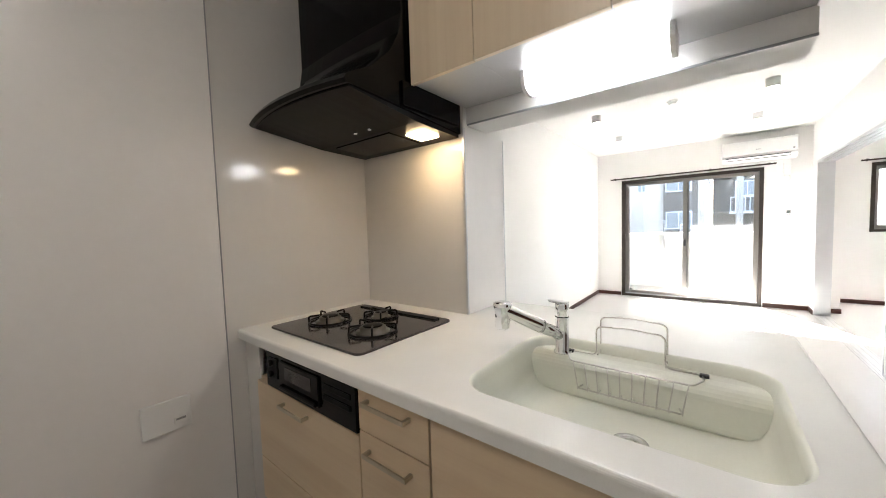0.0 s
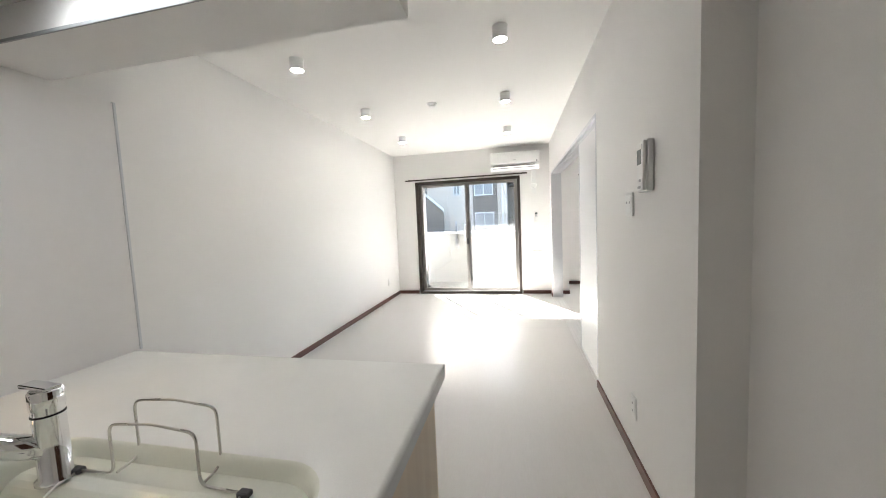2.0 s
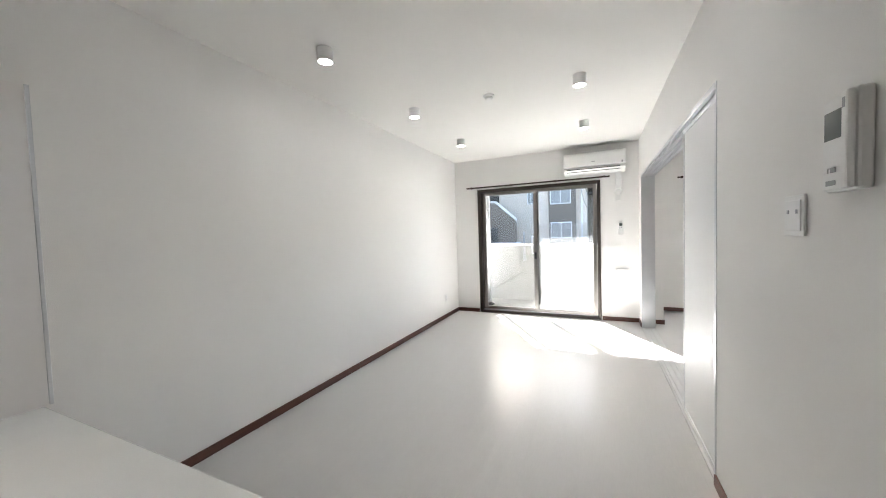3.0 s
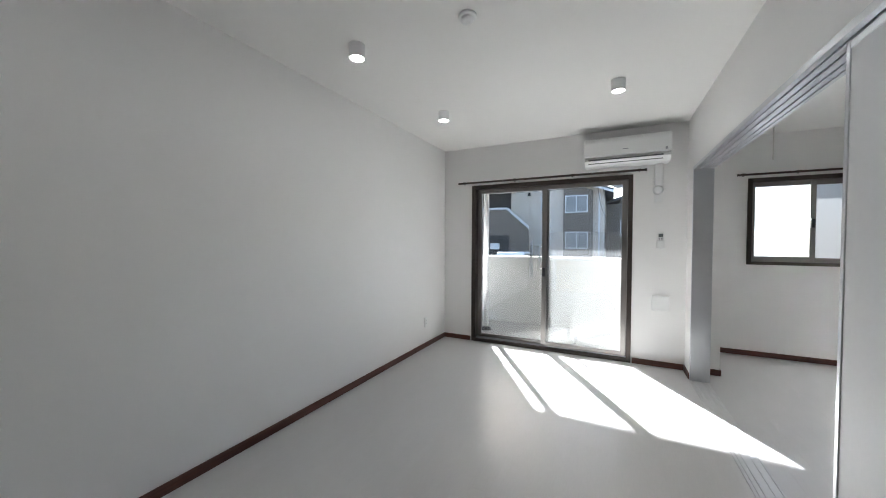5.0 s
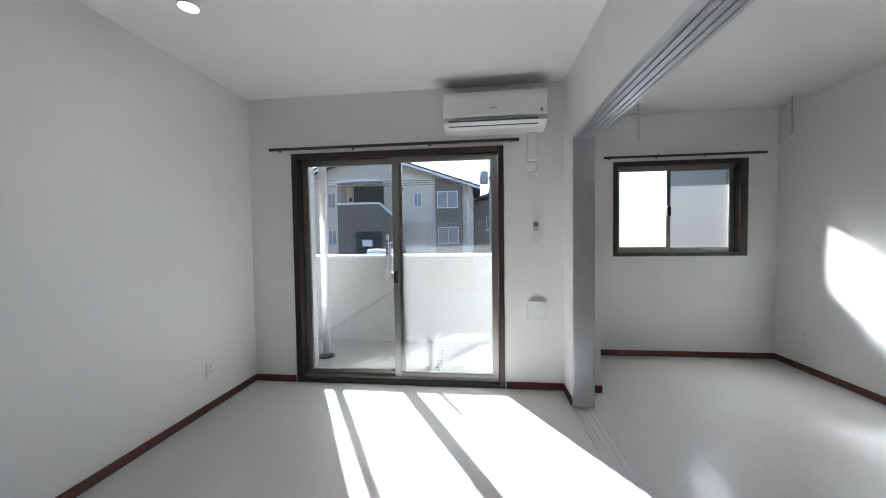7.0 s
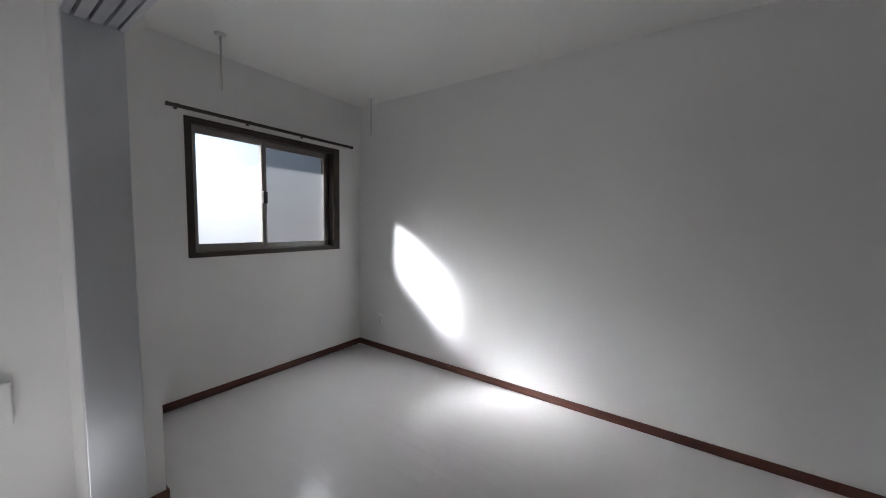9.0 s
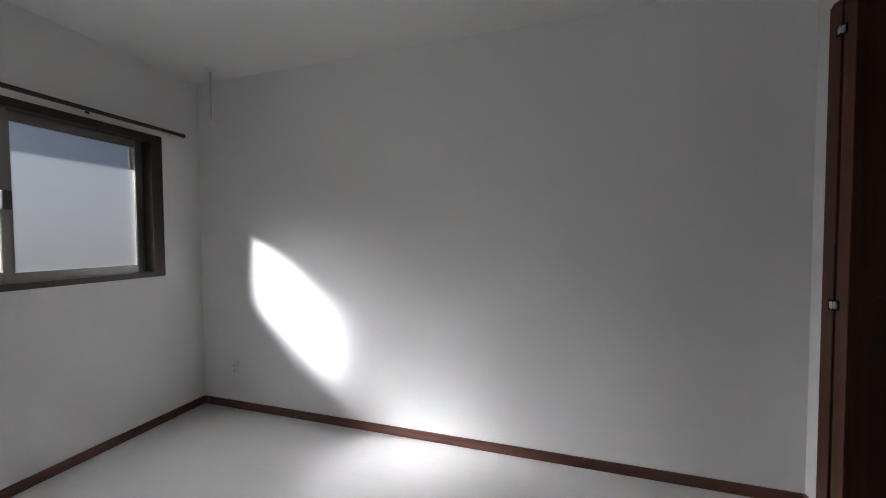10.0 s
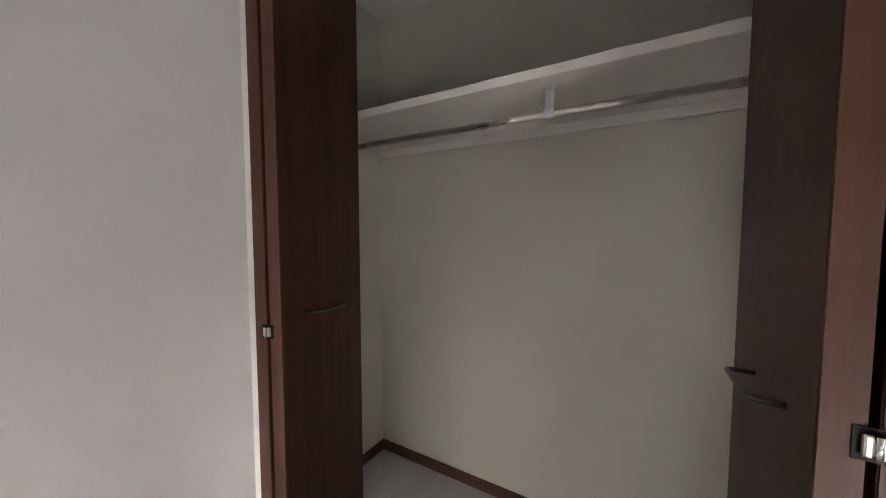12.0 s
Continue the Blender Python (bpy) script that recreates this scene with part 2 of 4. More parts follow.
def add_prism(bm, outline, axis, a, b, bevel=0.0):
    """An outline of (u, v) pairs drawn out along one axis from a to b."""
    def at(u, v, w):
        return {"x": (w, u, v), "y": (u, w, v), "z": (u, v, w)}[axis]
    lo = [bm.verts.new(at(u, v, a)) for u, v in outline]
    hi = [bm.verts.new(at(u, v, b)) for u, v in outline]
    fs = [bm.faces.new(lo), bm.faces.new(hi)]
    n = len(outline)
    fs += [bm.faces.new((lo[i], lo[(i + 1) % n], hi[(i + 1) % n], hi[i])) for i in range(n)]
    bmesh.ops.recalc_face_normals(bm, faces=fs)
    if bevel:
        bmesh.ops.bevel(bm, geom=list({e for f in fs for e in f.edges}), offset=bevel, segments=2, affect='EDGES', profile=0.5)
    return bm


def add_lathe(bm, profile, center, axis="z", steps=24):
    """A body turned round an axis, from (radius, height) pairs."""
    rings = []
    for r, h in profile:
        ring = []
        for i in range(steps):
            a = 2 * math.pi * i / steps
            u, v = r * math.cos(a), r * math.sin(a)
            p = {"z": (u, v, h), "y": (u, h, v), "x": (h, u, v)}[axis]
            ring.append(bm.verts.new(Vector(center) + Vector(p)))
        rings.append(ring)
    fs = []
    for p, q in zip(rings, rings[1:]):
        fs += [bm.faces.new((p[i], p[(i + 1) % steps], q[(i + 1) % steps], q[i])) for i in range(steps)]
    fs += [bm.faces.new(rings[0]), bm.faces.new(rings[-1])]
    bmesh.ops.recalc_face_normals(bm, faces=fs)
    for f in fs[:-2]:
        f.smooth = True
    return bm


def add_tube(bm, points, r, steps=10):
    """A round bar along a bent line."""
    pts = [Vector(p) for p in points]
    rings, side = [], None
    for i, p in enumerate(pts):
        d = (pts[min(i + 1, len(pts) - 1)] - pts[max(i - 1, 0)]).normalized()
        if side is None:
            side = d.orthogonal().normalized()
        side = (side - d * side.dot(d)).normalized()
        up = d.cross(side)
        rings.append([bm.verts.new(p + r * (math.cos(2 * math.pi * k / steps) * side + math.sin(2 * math.pi * k / steps) * up)) for k in range(steps)])
    fs = []
    for p, q in zip(rings, rings[1:]):
        for i in range(steps):
            f = bm.faces.new((p[i], p[(i + 1) % steps], q[(i + 1) % steps], q[i]))
            f.smooth = True
            fs.append(f)
    fs += [bm.faces.new(rings[0]), bm.faces.new(rings[-1])]
    bmesh.ops.recalc_face_normals(bm, faces=fs)
    return bm


def rounded(points, r, steps=5):
    """A bent line with its corners rounded."""
    pts = [Vector(p) for p in points]
    out = [pts[0]]
    for a, b, c in zip(pts, pts[1:], pts[2:]):
        u, v = (a - b), (c - b)
        k = min(r, u.length * 0.45, v.length * 0.45)
        p, q = b + u.normalized() * k, b + v.normalized() * k
        for i in range(steps + 1):
            t = i / steps
            out.append((1 - t) ** 2 * p + 2 * t * (1 - t) * b + t * t * q)
    out.append(pts[-1])
    return out


def part(name, bm, mat, parent=None, label=""):
    me = bpy.data.meshes.new(name)
    bm.to_mesh(me)
    bm.free()
    me.materials.append(mat)
    ob = new(name, me)
    if parent:
        ob.parent = parent
    if label:
        tagged(ob, label)
    return ob


def box(name, x0, x1, y0, y1, z0, z1, mat, parent=None, bevel=0.0, label=""):
    return part(name, add_box(bmesh.new(), x0, x1, y0, y1, z0, z1, bevel), mat, parent, label)


def thing(name, at, label, category, group="", turn=0):
    ob = new(name)
    ob.empty_display_size = 0.1
    ob.matrix_basis = pose(*at, 0, 0, turn)
    return tagged(ob, label, category, group)


def setting(ob, label, category="wall"):
    return tagged(ob, label, category, "", "structure")


def wall(name, boxes, mat, label, category="wall"):
    """A wall of butted blocks in one mesh."""
    bm = bmesh.new()
    for b in boxes:
        add_box(bm, *b)
    return setting(part(name, bm, mat), label, category)


# ---- plan ----
XR, YW, H = 2.765, 7.30, 2.50          # partition face, balcony window wall, ceiling
BX, BY, CY, CB = 5.08, 8.205, 4.31, 3.515   # bedroom east wall, north wall, closet front, closet back
SOUTH, FZ = -0.35, -0.06
XP = XR + 0.15                        # bedroom face of the partition
J0, J1 = 3.928, 7.007                 # sliding door opening

# ---- the large structure ----
wall("wall_west", [(-0.15, 0, SOUTH - 0.12, YW + 0.25, -0.2, H)], WALL, "white papered long side wall of the living room")
wall("wall_south", [(0, 3.6, SOUTH - 0.12, SOUTH, -0.2, H)], WALL, "plain white wall behind the kitchen")
# hall side: recessed wall with the dark door, and the partition towards the bedroom
wall("wall_hall", [(2.92, 3.05, 1.98, 2.475, -0.2, H), (2.92, 3.05, SOUTH, 1.04, -0.2, H), (2.92, 3.05, 1.04, 1.98, 2.06, H)], WALL, "white papered recessed wall beside the dark door")
wall("wall_partition", [(XR, XP, 2.475, J0 - 0.028, -0.2, H), (XP, 3.05, 2.475, 2.60, -0.2, H), (XR, XP, J0 - 0.028, J1 + 0.03, 1.985, H), (XR, XP, J1 + 0.03, YW, -0.2, H)],
     WALL, "white papered partition with a wide sliding door opening")
# second block: unseen outer pier, added to cut the sun strip's left edge
wall("wall_north", [(0, 0.402, YW, YW + 0.2, -0.2, H), (0.0, 0.402, YW + 0.2, YW + 0.41, -0.2, 2.46), (2.275, 3.05, YW, YW + 0.2, -0.2, H), (0.402, 2.275, YW, YW + 0.2, 2.0, H), (0.402, 2.275, YW, YW + 0.2, -0.2, FZ)],
     WALL, "white papered wall with the balcony window and an added outer pier")
wall("wall_bedroom_side", [(2.85, 3.05, YW + 0.2, BY + 0.2, -0.2, H)], WALL, "white papered short wall beside the bedroom window")
wall("wall_bedroom_north", [(3.05, 3.487, BY, BY + 0.2, -0.2, H), (4.80, BX, BY, BY + 0.2, -0.2, H), (3.487, 4.80, BY, BY + 0.2, -0.2, 1.008), (3.487, 4.80, BY, BY + 0.2, 2.008, H)],
     WALL, "white papered bedroom wall with the frosted window")
wall("wall_bedroom_east", [(BX, BX + 0.15, CB - 0.15, BY + 0.2, -0.2, H)], WALL, "white papered bedroom side wall with a sun patch")
wall("wall_closet_front", [(4.80, BX, CY - 0.10, CY, -0.2, H), (XP, 3.28, CY - 0.10, CY, -0.2, H), (3.28, 4.80, CY - 0.10, CY, 2.16, H)],
     WALL, "white papered wall round the closet opening")
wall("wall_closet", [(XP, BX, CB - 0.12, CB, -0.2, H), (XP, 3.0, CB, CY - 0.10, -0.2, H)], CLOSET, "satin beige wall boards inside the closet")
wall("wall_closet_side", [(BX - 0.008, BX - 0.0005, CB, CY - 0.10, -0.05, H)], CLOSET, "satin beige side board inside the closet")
wall("ceiling", [(-0.15, 3.05, SOUTH - 0.12, YW + 0.2, H, H + 0.15)], CEIL, "white papered living room ceiling", "ceiling")
wall("ceiling_bedroom", [(3.05, BX + 0.15, CB - 0.15, BY + 0.2, H, H + 0.15), (2.85, 3.05, YW + 0.2, BY + 0.2, H, H + 0.15)], CEIL, "white papered bedroom ceiling", "ceiling")
floor = wall("floor", [(-0.15, 3.05, SOUTH - 0.12, YW + 0.05, -0.2, FZ - 0.006), (3.05, BX + 0.1, CB - 0.1, BY + 0.05, -0.2, FZ - 0.006)], JOINT, "pale whitish plank flooring", "floor")
# hob wall block and the hanging wall over the counter
wall("wall_hob", [(0, 0.750, 1.823, 2.205, -0.2, H)], WALL, "white wall block behind the hob")
wall("wall_hanging", [(0.750, 1.932, 1.855, 2.040, 1.745, H)], WALL, "white hanging wall above the kitchen counter")
# grey strip added to draw the dark shadow joint along this lower edge
setting(box("trim", 0.757, 1.932, 1.849, 1.8545, 1.743, 1.751, GREYP, None, 0.001), "slim grey strip standing in for the shadow joint under the hanging wall", "trim")

# baseboards
def baseboard(name, x0, x1, y0, y1, mat):
    return setting(box(name, x0, x1, y0, y1, FZ, 0.0, mat, None, 0.003), "dark brown wooden baseboard", "baseboard")


T = 0.012
baseboard("baseboard", 0, T, 2.205, YW, BASE)
baseboard("baseboard", T, 0.390, YW - T, YW, BASEX)
baseboard("baseboard", 2.287, XR, YW - T, YW, BASEX)
baseboard("baseboard", XR - T, XR, J1 + 0.03, YW - T, BASE)
baseboard("baseboard", XR - T, XR, 2.475, J0 - 0.03, BASE)
baseboard("baseboard", XR, 2.92, 2.475 - T, 2.475, BASEX)
baseboard("baseboard", 2.92 - T, 2.92, 2.05, 2.475 - T, BASE)
baseboard("baseboard", XP, 3.05 + T, YW - 0.035, YW - 0.023, BASEX)
baseboard("baseboard", 3.05, 3.05 + T, YW - 0.023, BY - T, BASE)
baseboard("baseboard", 3.05, BX, BY - T, BY, BASEX)
baseboard("baseboard", BX - T, BX, CY + T, BY - T, BASE)
baseboard("baseboard", 4.83, BX, CY, CY + T, BASEX)
baseboard("baseboard", 3.0, BX, CB, CB + T, BASEX)
baseboard("baseboard", BX - T - 0.008, BX - 0.008, CB + T, CY - 0.1, BASE)
wall("wall_corner", [(XP, 3.05, YW - 0.023, YW, -0.2, H)], WALL, "white papered wall end beside the sliding door post")


# ---- balcony window ----
def sash(parent, x0, x1, y, z0, z1, pane_mat, stile=0.055, rail=0.075):
    """One sliding sash: four bars and its pane."""
    f = box("sash_frame", x0, x0 + stile, y, y + 0.03, z0, z1, SASH, parent, 0.003)
    box("stile", x1 - stile, x1, y, y + 0.03, z0, z1, SASH, parent, 0.003)
    box("bottom_rail", x0 + stile, x1 - stile, y + 0.001, y + 0.029, z0, z0 + rail, SASH, parent, 0.003)
    box("top_rail", x0 + stile, x1 - stile, y + 0.001, y + 0.029, z1 - 0.05, z1, SASH, parent, 0.003)
    a, b, c, d = x0 + stile - 0.005, x1 - stile + 0.005, z0 + rail - 0.005, z1 - 0.045
    if pane_mat is FROST:
        bm = bmesh.new()
        bm.faces.new([bm.verts.new(q) for q in ((b, y + 0.015, c), (a, y + 0.015, c), (a, y + 0.015, d), (b, y + 0.015, d))])
        p = part("pane", bm, FROST, parent)
    else:
        p = box("pane", a, b, y + 0.012, y + 0.017, c, d, pane_mat, parent)
        p.visible_shadow = False
    return f, p


w1 = tagged(new("window_1"), "bronze aluminium sliding balcony window with clear panes", "window", "", "structure")
WX0, WX1 = 0.402, 2.275
for nm, b in (("jamb", (WX0, WX0 + 0.055, YW - 0.012, YW + 0.13, FZ, 2.0)), ("jamb", (WX1 - 0.045, WX1, YW - 0.012, YW + 0.13, FZ, 2.0)),
              ("head", (WX0 + 0.055, WX1 - 0.045, YW - 0.012, YW + 0.13, 1.95, 2.0)), ("sill", (WX0 + 0.055, WX1 - 0.045, YW - 0.012, YW + 0.13, FZ, -0.02))):
    box(nm, *b, BRONZE, w1, 0.004)
for k in range(3):
    box("track_rib", WX0 + 0.055, WX1 - 0.045, YW + 0.03 + 0.032 * k, YW + 0.034 + 0.032 * k, -0.02, -0.008, SILVER, w1)
sash(w1, 1.305, 2.228, YW + 0.04, -0.01, 1.95, GLASS, 0.055, 0.045)
sash(w1, 0.458, 1.385, YW + 0.08, -0.01, 1.95, GLASS, 0.055, 0.045)
bm = bmesh.new()
bm.faces.new([bm.verts.new(q) for q in ((0.479, YW + 0.12, -0.005), (1.36, YW + 0.12, -0.005), (1.36, YW + 0.12, 1.945), (0.479, YW + 0.12, 1.945))])
scr1 = part("insect_screen", bm, SASHMESH, w1, "fine grey insect screen")
scr1.visible_shadow = False
for a, b in ((0.457, 0.478), (1.361, 1.375)):
    box("screen_stile", a, b, YW + 0.113, YW + 0.127, -0.018, 1.949, SILVER, w1, 0.002)
film = box("film", 1.362, 2.168, YW + 0.047, YW + 0.049, 0.038, 1.38, HAZY, w1, 0, "hazy privacy film on the lower pane")
film.visible_shadow = False
lock = box("crescent_lock", 1.315, 1.35, YW + 0.012, YW + 0.04, 0.84, 0.95, DARKP, w1, 0.006)
pull = part("pull_handle", add_tube(bmesh.new(), rounded([(1.30, YW + 0.075, 0.93), (1.275, YW + 0.05, 0.93), (1.275, YW + 0.05, 1.20), (1.30, YW + 0.075, 1.20)], 0.015), 0.008), SILVER, w1)


for k in range(7):
    for q in range(2):
        box("sticker_mark", 1.668 + 0.006 * k + 0.024 * q, 1.686 + 0.006 * k + 0.024 * q, YW + 0.0502, YW + 0.0512, 0.052 + 0.030 * k, 0.066 + 0.030 * k, GREYP, w1)


def curtain_rail(x0, x1, y, z):
    t = thing("curtain_rail", ((x0 + x1) / 2, y, z), "slim bronze metal curtain rail above the window", "curtain rail", "curtain rails")
    h = (x1 - x0) / 2
    bm = bmesh.new()
    add_box(bm, -h, h, -0.012, 0.012, -0.011, 0.011, 0.003)
    part("rail", bm, BRONZE, t)
    for s in (-h, h):
        box("end_cap", s - 0.008, s + 0.008, -0.013, 0.013, -0.012, 0.012, BRONZE, t, 0.003)
    n = 4
    for i in range(n):
        x = -h + 0.06 + (2 * h - 0.12) * i / (n - 1)
        bm = bmesh.new()
        add_box(bm, x - 0.012, x + 0.012, 0.008, 0.058, 0.011, 0.018, 0.002)
        add_box(bm, x - 0.010, x + 0.010, 0.050, 0.058, -0.012, 0.026, 0.002)
        part("bracket", bm, BRONZE, t)
    for i in range(9):
        bm = bmesh.new()
        add_box(bm, h - 0.20 + 0.018 * i, h - 0.192 + 0.018 * i, -0.006, 0.006, -0.026, -0.0105, 0.002)
        part("runner", bm, PLASTIC, t)
    return t


curtain_rail(0.24, 2.39, YW - 0.059, 2.03)
curtain_rail(3.38, 4.92, BY - 0.059, 2.045)

# ---- bedroom window ----
w2 = tagged(new("window_2"), "dark bronze sliding window with frosted panes", "window", "", "structure")
for nm, b in (("jamb", (3.487, 3.53, BY - 0.012, BY + 0.13, 1.008, 2.008)), ("jamb", (4.728, 4.80, BY - 0.012, BY + 0.13, 1.008, 2.008)),
              ("head", (3.53, 4.728, BY - 0.012, BY + 0.13, 1.96, 2.008)), ("sill", (3.53, 4.728, BY - 0.012, BY + 0.13, 1.008, 1.045))):
    box(nm, *b, BRONZE, w2, 0.004)
sash(w2, 3.532, 4.075, BY + 0.035, 1.045, 1.96, FROST, 0.035, 0.06)
sash(w2, 4.055, 4.725, BY + 0.075, 1.045, 1.96, FROST, 0.045, 0.05)
box("crescent_lock", 4.037, 4.073, BY + 0.005, BY + 0.035, 1.43, 1.53, DARKP, w2, 0.006)
scr = box("insect_screen", 4.065, 4.726, BY + 0.117, BY + 0.119, 1.05, 1.955, SCREEN, w2, 0, "dark fine insect screen")
scr.visible_shadow = False
box("finger_pull", 4.64, 4.658, BY + 0.06, BY + 0.075, 1.75, 1.90, SILVER, w2, 0.004)

# ---- balcony ----
wall("balcony_floor", [(-0.9, 2.85, YW + 0.2, 8.75, -0.2, -0.06)], BALFLOOR, "grey concrete balcony floor", "balcony")
wall("balcony_parapet", [(-0.9, 2.85, 8.55, 8.70, -0.9, 1.0)], PARAPET, "white painted balcony parapet", "parapet")
setting(box("parapet_coping", -0.9, 2.85, 8.53, 8.72, 1.0, 1.03, TRIMW, None, 0.004), "white metal coping on the parapet", "coping")
wall("balcony_slab_above", [(-0.9, 2.85, YW + 0.2, 9.0, 2.46, 2.65)], PARAPET, "white underside of the balcony above", "balcony")
wall("balcony_side", [(-1.0, -0.9, YW + 0.2, 8.75, -0.9, 2.46)], PARAPET, "white balcony side screen", "screen")
pipe = thing("downpipe", (0.378, 7.95, -0.06), "white round downpipe standing on the balcony floor", "downpipe")
part("pipe", add_lathe(bmesh.new(), [(0.040, 0.0), (0.040, 2.519)], (0, 0, 0), "z", 20), TRIMW, pipe)
for z in (0.55, 1.75):
    part("collar", add_lathe(bmesh.new(), [(0.043, z), (0.045, z + 0.008), (0.045, z + 0.035), (0.043, z + 0.043)], (0, 0, 0), "z", 20), TRIMW, pipe)
part("drain_collar", add_lathe(bmesh.new(), [(0.085, 0.0), (0.085, 0.012), (0.06, 0.035), (0.042, 0.045)], (0, 0, 0), "z", 20), DARKP, pipe, "dark drain collar")
wall("balcony_slab_bedroom", [(2.85, 5.35, BY + 0.2, 9.2, 2.46, 2.65)], PARAPET, "white slab jutting out above the bedroom window", "balcony")

# ---- sliding door between living room and bedroom ----
d1 = tagged(new("door_1"), "open white sliding door with satin aluminium frame and stacked panels", "sliding door", "", "structure")
box("jamb", XR - 0.004, XP + 0.004, J0 - 0.028, J0, FZ, 1.985, SILVER, d1, 0.003)
box("post", XR - 0.004, XP + 0.004, J1, J1 + 0.03, FZ, 1.985, SILVER, d1, 0.003, "satin aluminium post")
bm = bmesh.new()
for a, b in ((-0.006, 0.018), (0.026, 0.056), (0.064, 0.096), (0.104, 0.130), (0.136, 0.156)):
    add_box(bm, XR + a, XR + b, J0, J1, 1.953, 1.9849, 0.002)
part("head_track", bm, SILVER, d1)
box("head_groove", XR, XP, J0, J1, 1.970, 1.984, DARKP, d1)
bm = bmesh.new()
for a, b in ((0.002, 0.019), (0.0215, 0.046), (0.0485, 0.092), (0.0945, 0.133), (0.1355, 0.148)):
    add_box(bm, XR + a, XR + b, J0, J1, FZ - 0.008, FZ + 0.003, 0.001)
part("floor_track", bm, TRACK, d1)
for a, y1 in ((0.031, 4.715), (0.072, 4.727), (0.113, 4.739)):
    x = XR + a
    p = box("door_panel", x - 0.008, x + 0.008, J0 + 0.027, y1 - 0.02, FZ + 0.03, 1.930, DOORW, d1)
    box("panel_stile", x - 0.012, x + 0.012, y1 - 0.022, y1, FZ + 0.012, 1.948, SILVER, p, 0.003)
    box("panel_stile", x - 0.012, x + 0.012, J0 + 0.004, J0 + 0.027, FZ + 0.012, 1.948, SILVER, p, 0.003)
    box("panel_rail", x - 0.011, x + 0.011, J0 + 0.027, y1 - 0.022, 1.920, 1.947, SILVER, p, 0.002)
    box("panel_rail", x - 0.011, x + 0.011, J0 + 0.027, y1 - 0.022, FZ + 0.013, FZ + 0.037, SILVER, p, 0.002)

# dark hall door
d2 = tagged(new("door_2"), "dark walnut hall door in its frame", "door", "", "structure")
box("casing", 2.90, 3.05, 1.93, 1.98, FZ, 2.06, WALNUT, d2, 0.003)
box("casing", 2.90, 3.05, 1.04, 1.09, FZ, 2.06, WALNUT, d2, 0.003)
box("casing", 2.90, 3.05, 1.09, 1.93, 2.01, 2.06, WALNUT, d2, 0.003)
box("door_leaf", 2.955, 2.99, 1.095, 1.925, FZ + 0.01, 2.005, WALNUT, d2, 0.002)
part("door_handle", add_tube(bmesh.new(), rounded([(2.955, 1.16, 1.0), (2.90, 1.16, 1.0), (2.90, 1.28, 1.0)], 0.02), 0.009), STEEL, d2)


# ---- kitchen ----
kitchen_from = set(scene.objects)
setting(box("kitchen_panel", 0.0, 0.006, 1.02, 1.841, FZ, H + 0.02, PANEL), "glossy pale grey kitchen wall panel beside the hob", "wall panel")
setting(box("kitchen_panel", 0.006, 0.754, 1.833, 1.841, 0.83, 1.86, PANEL), "glossy pale grey kitchen wall panel behind the hob", "wall panel")
setting(box("kitchen_panel", 0.750, 0.757, 1.841, 2.223, 0.83, 1.745, WHITEP), "glossy whitish panel on the wall end", "wall panel")
setting(box("trim", 0.749, 0.761, 1.829, 1.8405, 0.83, 1.745, SILVER, None, 0.002), "slim aluminium corner trim", "trim")
setting(box("trim", 0.7495, 0.760, 2.219, 2.229, 0.83, 1.749, SILVER, None, 0.002), "slim aluminium edge trim", "trim")
setting(box("trim", 0.0, 0.009, 1.0145, 1.0195, FZ, H + 0.02, GREYP, None, 0.002), "slim grey joint strip between wall panels", "trim")
setting(box("wall_panel", 0.0, 0.005, SOUTH + 0.03, 1.0145, FZ, H + 0.02, WHITEP), "smooth white wall panel", "wall panel")

plate = thing("gas_outlet_plate", (0.005, 0.785, 0.548), "white wall outlet plate with a small grey latch", "wall outlet")
part("cover", add_box(bmesh.new(), 0, 0.014, -0.08, 0.08, -0.064, 0.064, 0.003), PLASTIC, plate)
part("latch", add_box(bmesh.new(), 0.014, 0.020, 0.02, 0.062, -0.038, -0.014, 0.002), PLASTIC, plate)
part("latch_slot", add_box(bmesh.new(), 0.0198, 0.0212, 0.026, 0.058, -0.024, -0.016), GREYP, plate)

# counter with an opening for the sink
CT, CF, CE = 0.83, 1.063, 1.951
SX0, SX1, SY0, SY1 = 1.155, 1.855, 1.18, 1.748


def round_rect(x0, x1, y0, y1, r, steps=6):
    out = []
    for cx, cy, a in ((x1 - r, y1 - r, 0), (x0 + r, y1 - r, 90), (x0 + r, y0 + r, 180), (x1 - r, y0 + r, 270)):
        for i in range(steps + 1):
            t = radians(a + 90 * i / steps)
            out.append((cx + r * math.cos(t), cy + r * math.sin(t)))
    return out


worktop = tagged(new("worktop"), "white stone peninsula worktop with a rounded front edge", "countertop")
bm = bmesh.new()
hole = round_rect(SX0, SX1, SY0, SY1, 0.10, 7)
rim = []
for x, y in hole:      # carry each hole point out to the surrounding rectangle
    cx, cy, hx, hy = (SX0 + SX1) / 2, (SY0 + SY1) / 2, (SX1 - SX0) / 2 + 0.05, (SY1 - SY0) / 2 + 0.05
    k = min(hx / max(1e-6, abs(x - cx)), hy / max(1e-6, abs(y - cy)))
    rim.append((cx + (x - cx) * k, cy + (y - cy) * k))
N = len(hole)
outer_v = [bm.verts.new((x, y, CT)) for x, y in rim]
inner_v = [bm.verts.new((x, y, CT)) for x, y in hole]
for i in range(N):
    j = (i + 1) % N
    bm.faces.new((outer_v[i], outer_v[j], inner_v[j], inner_v[i]))
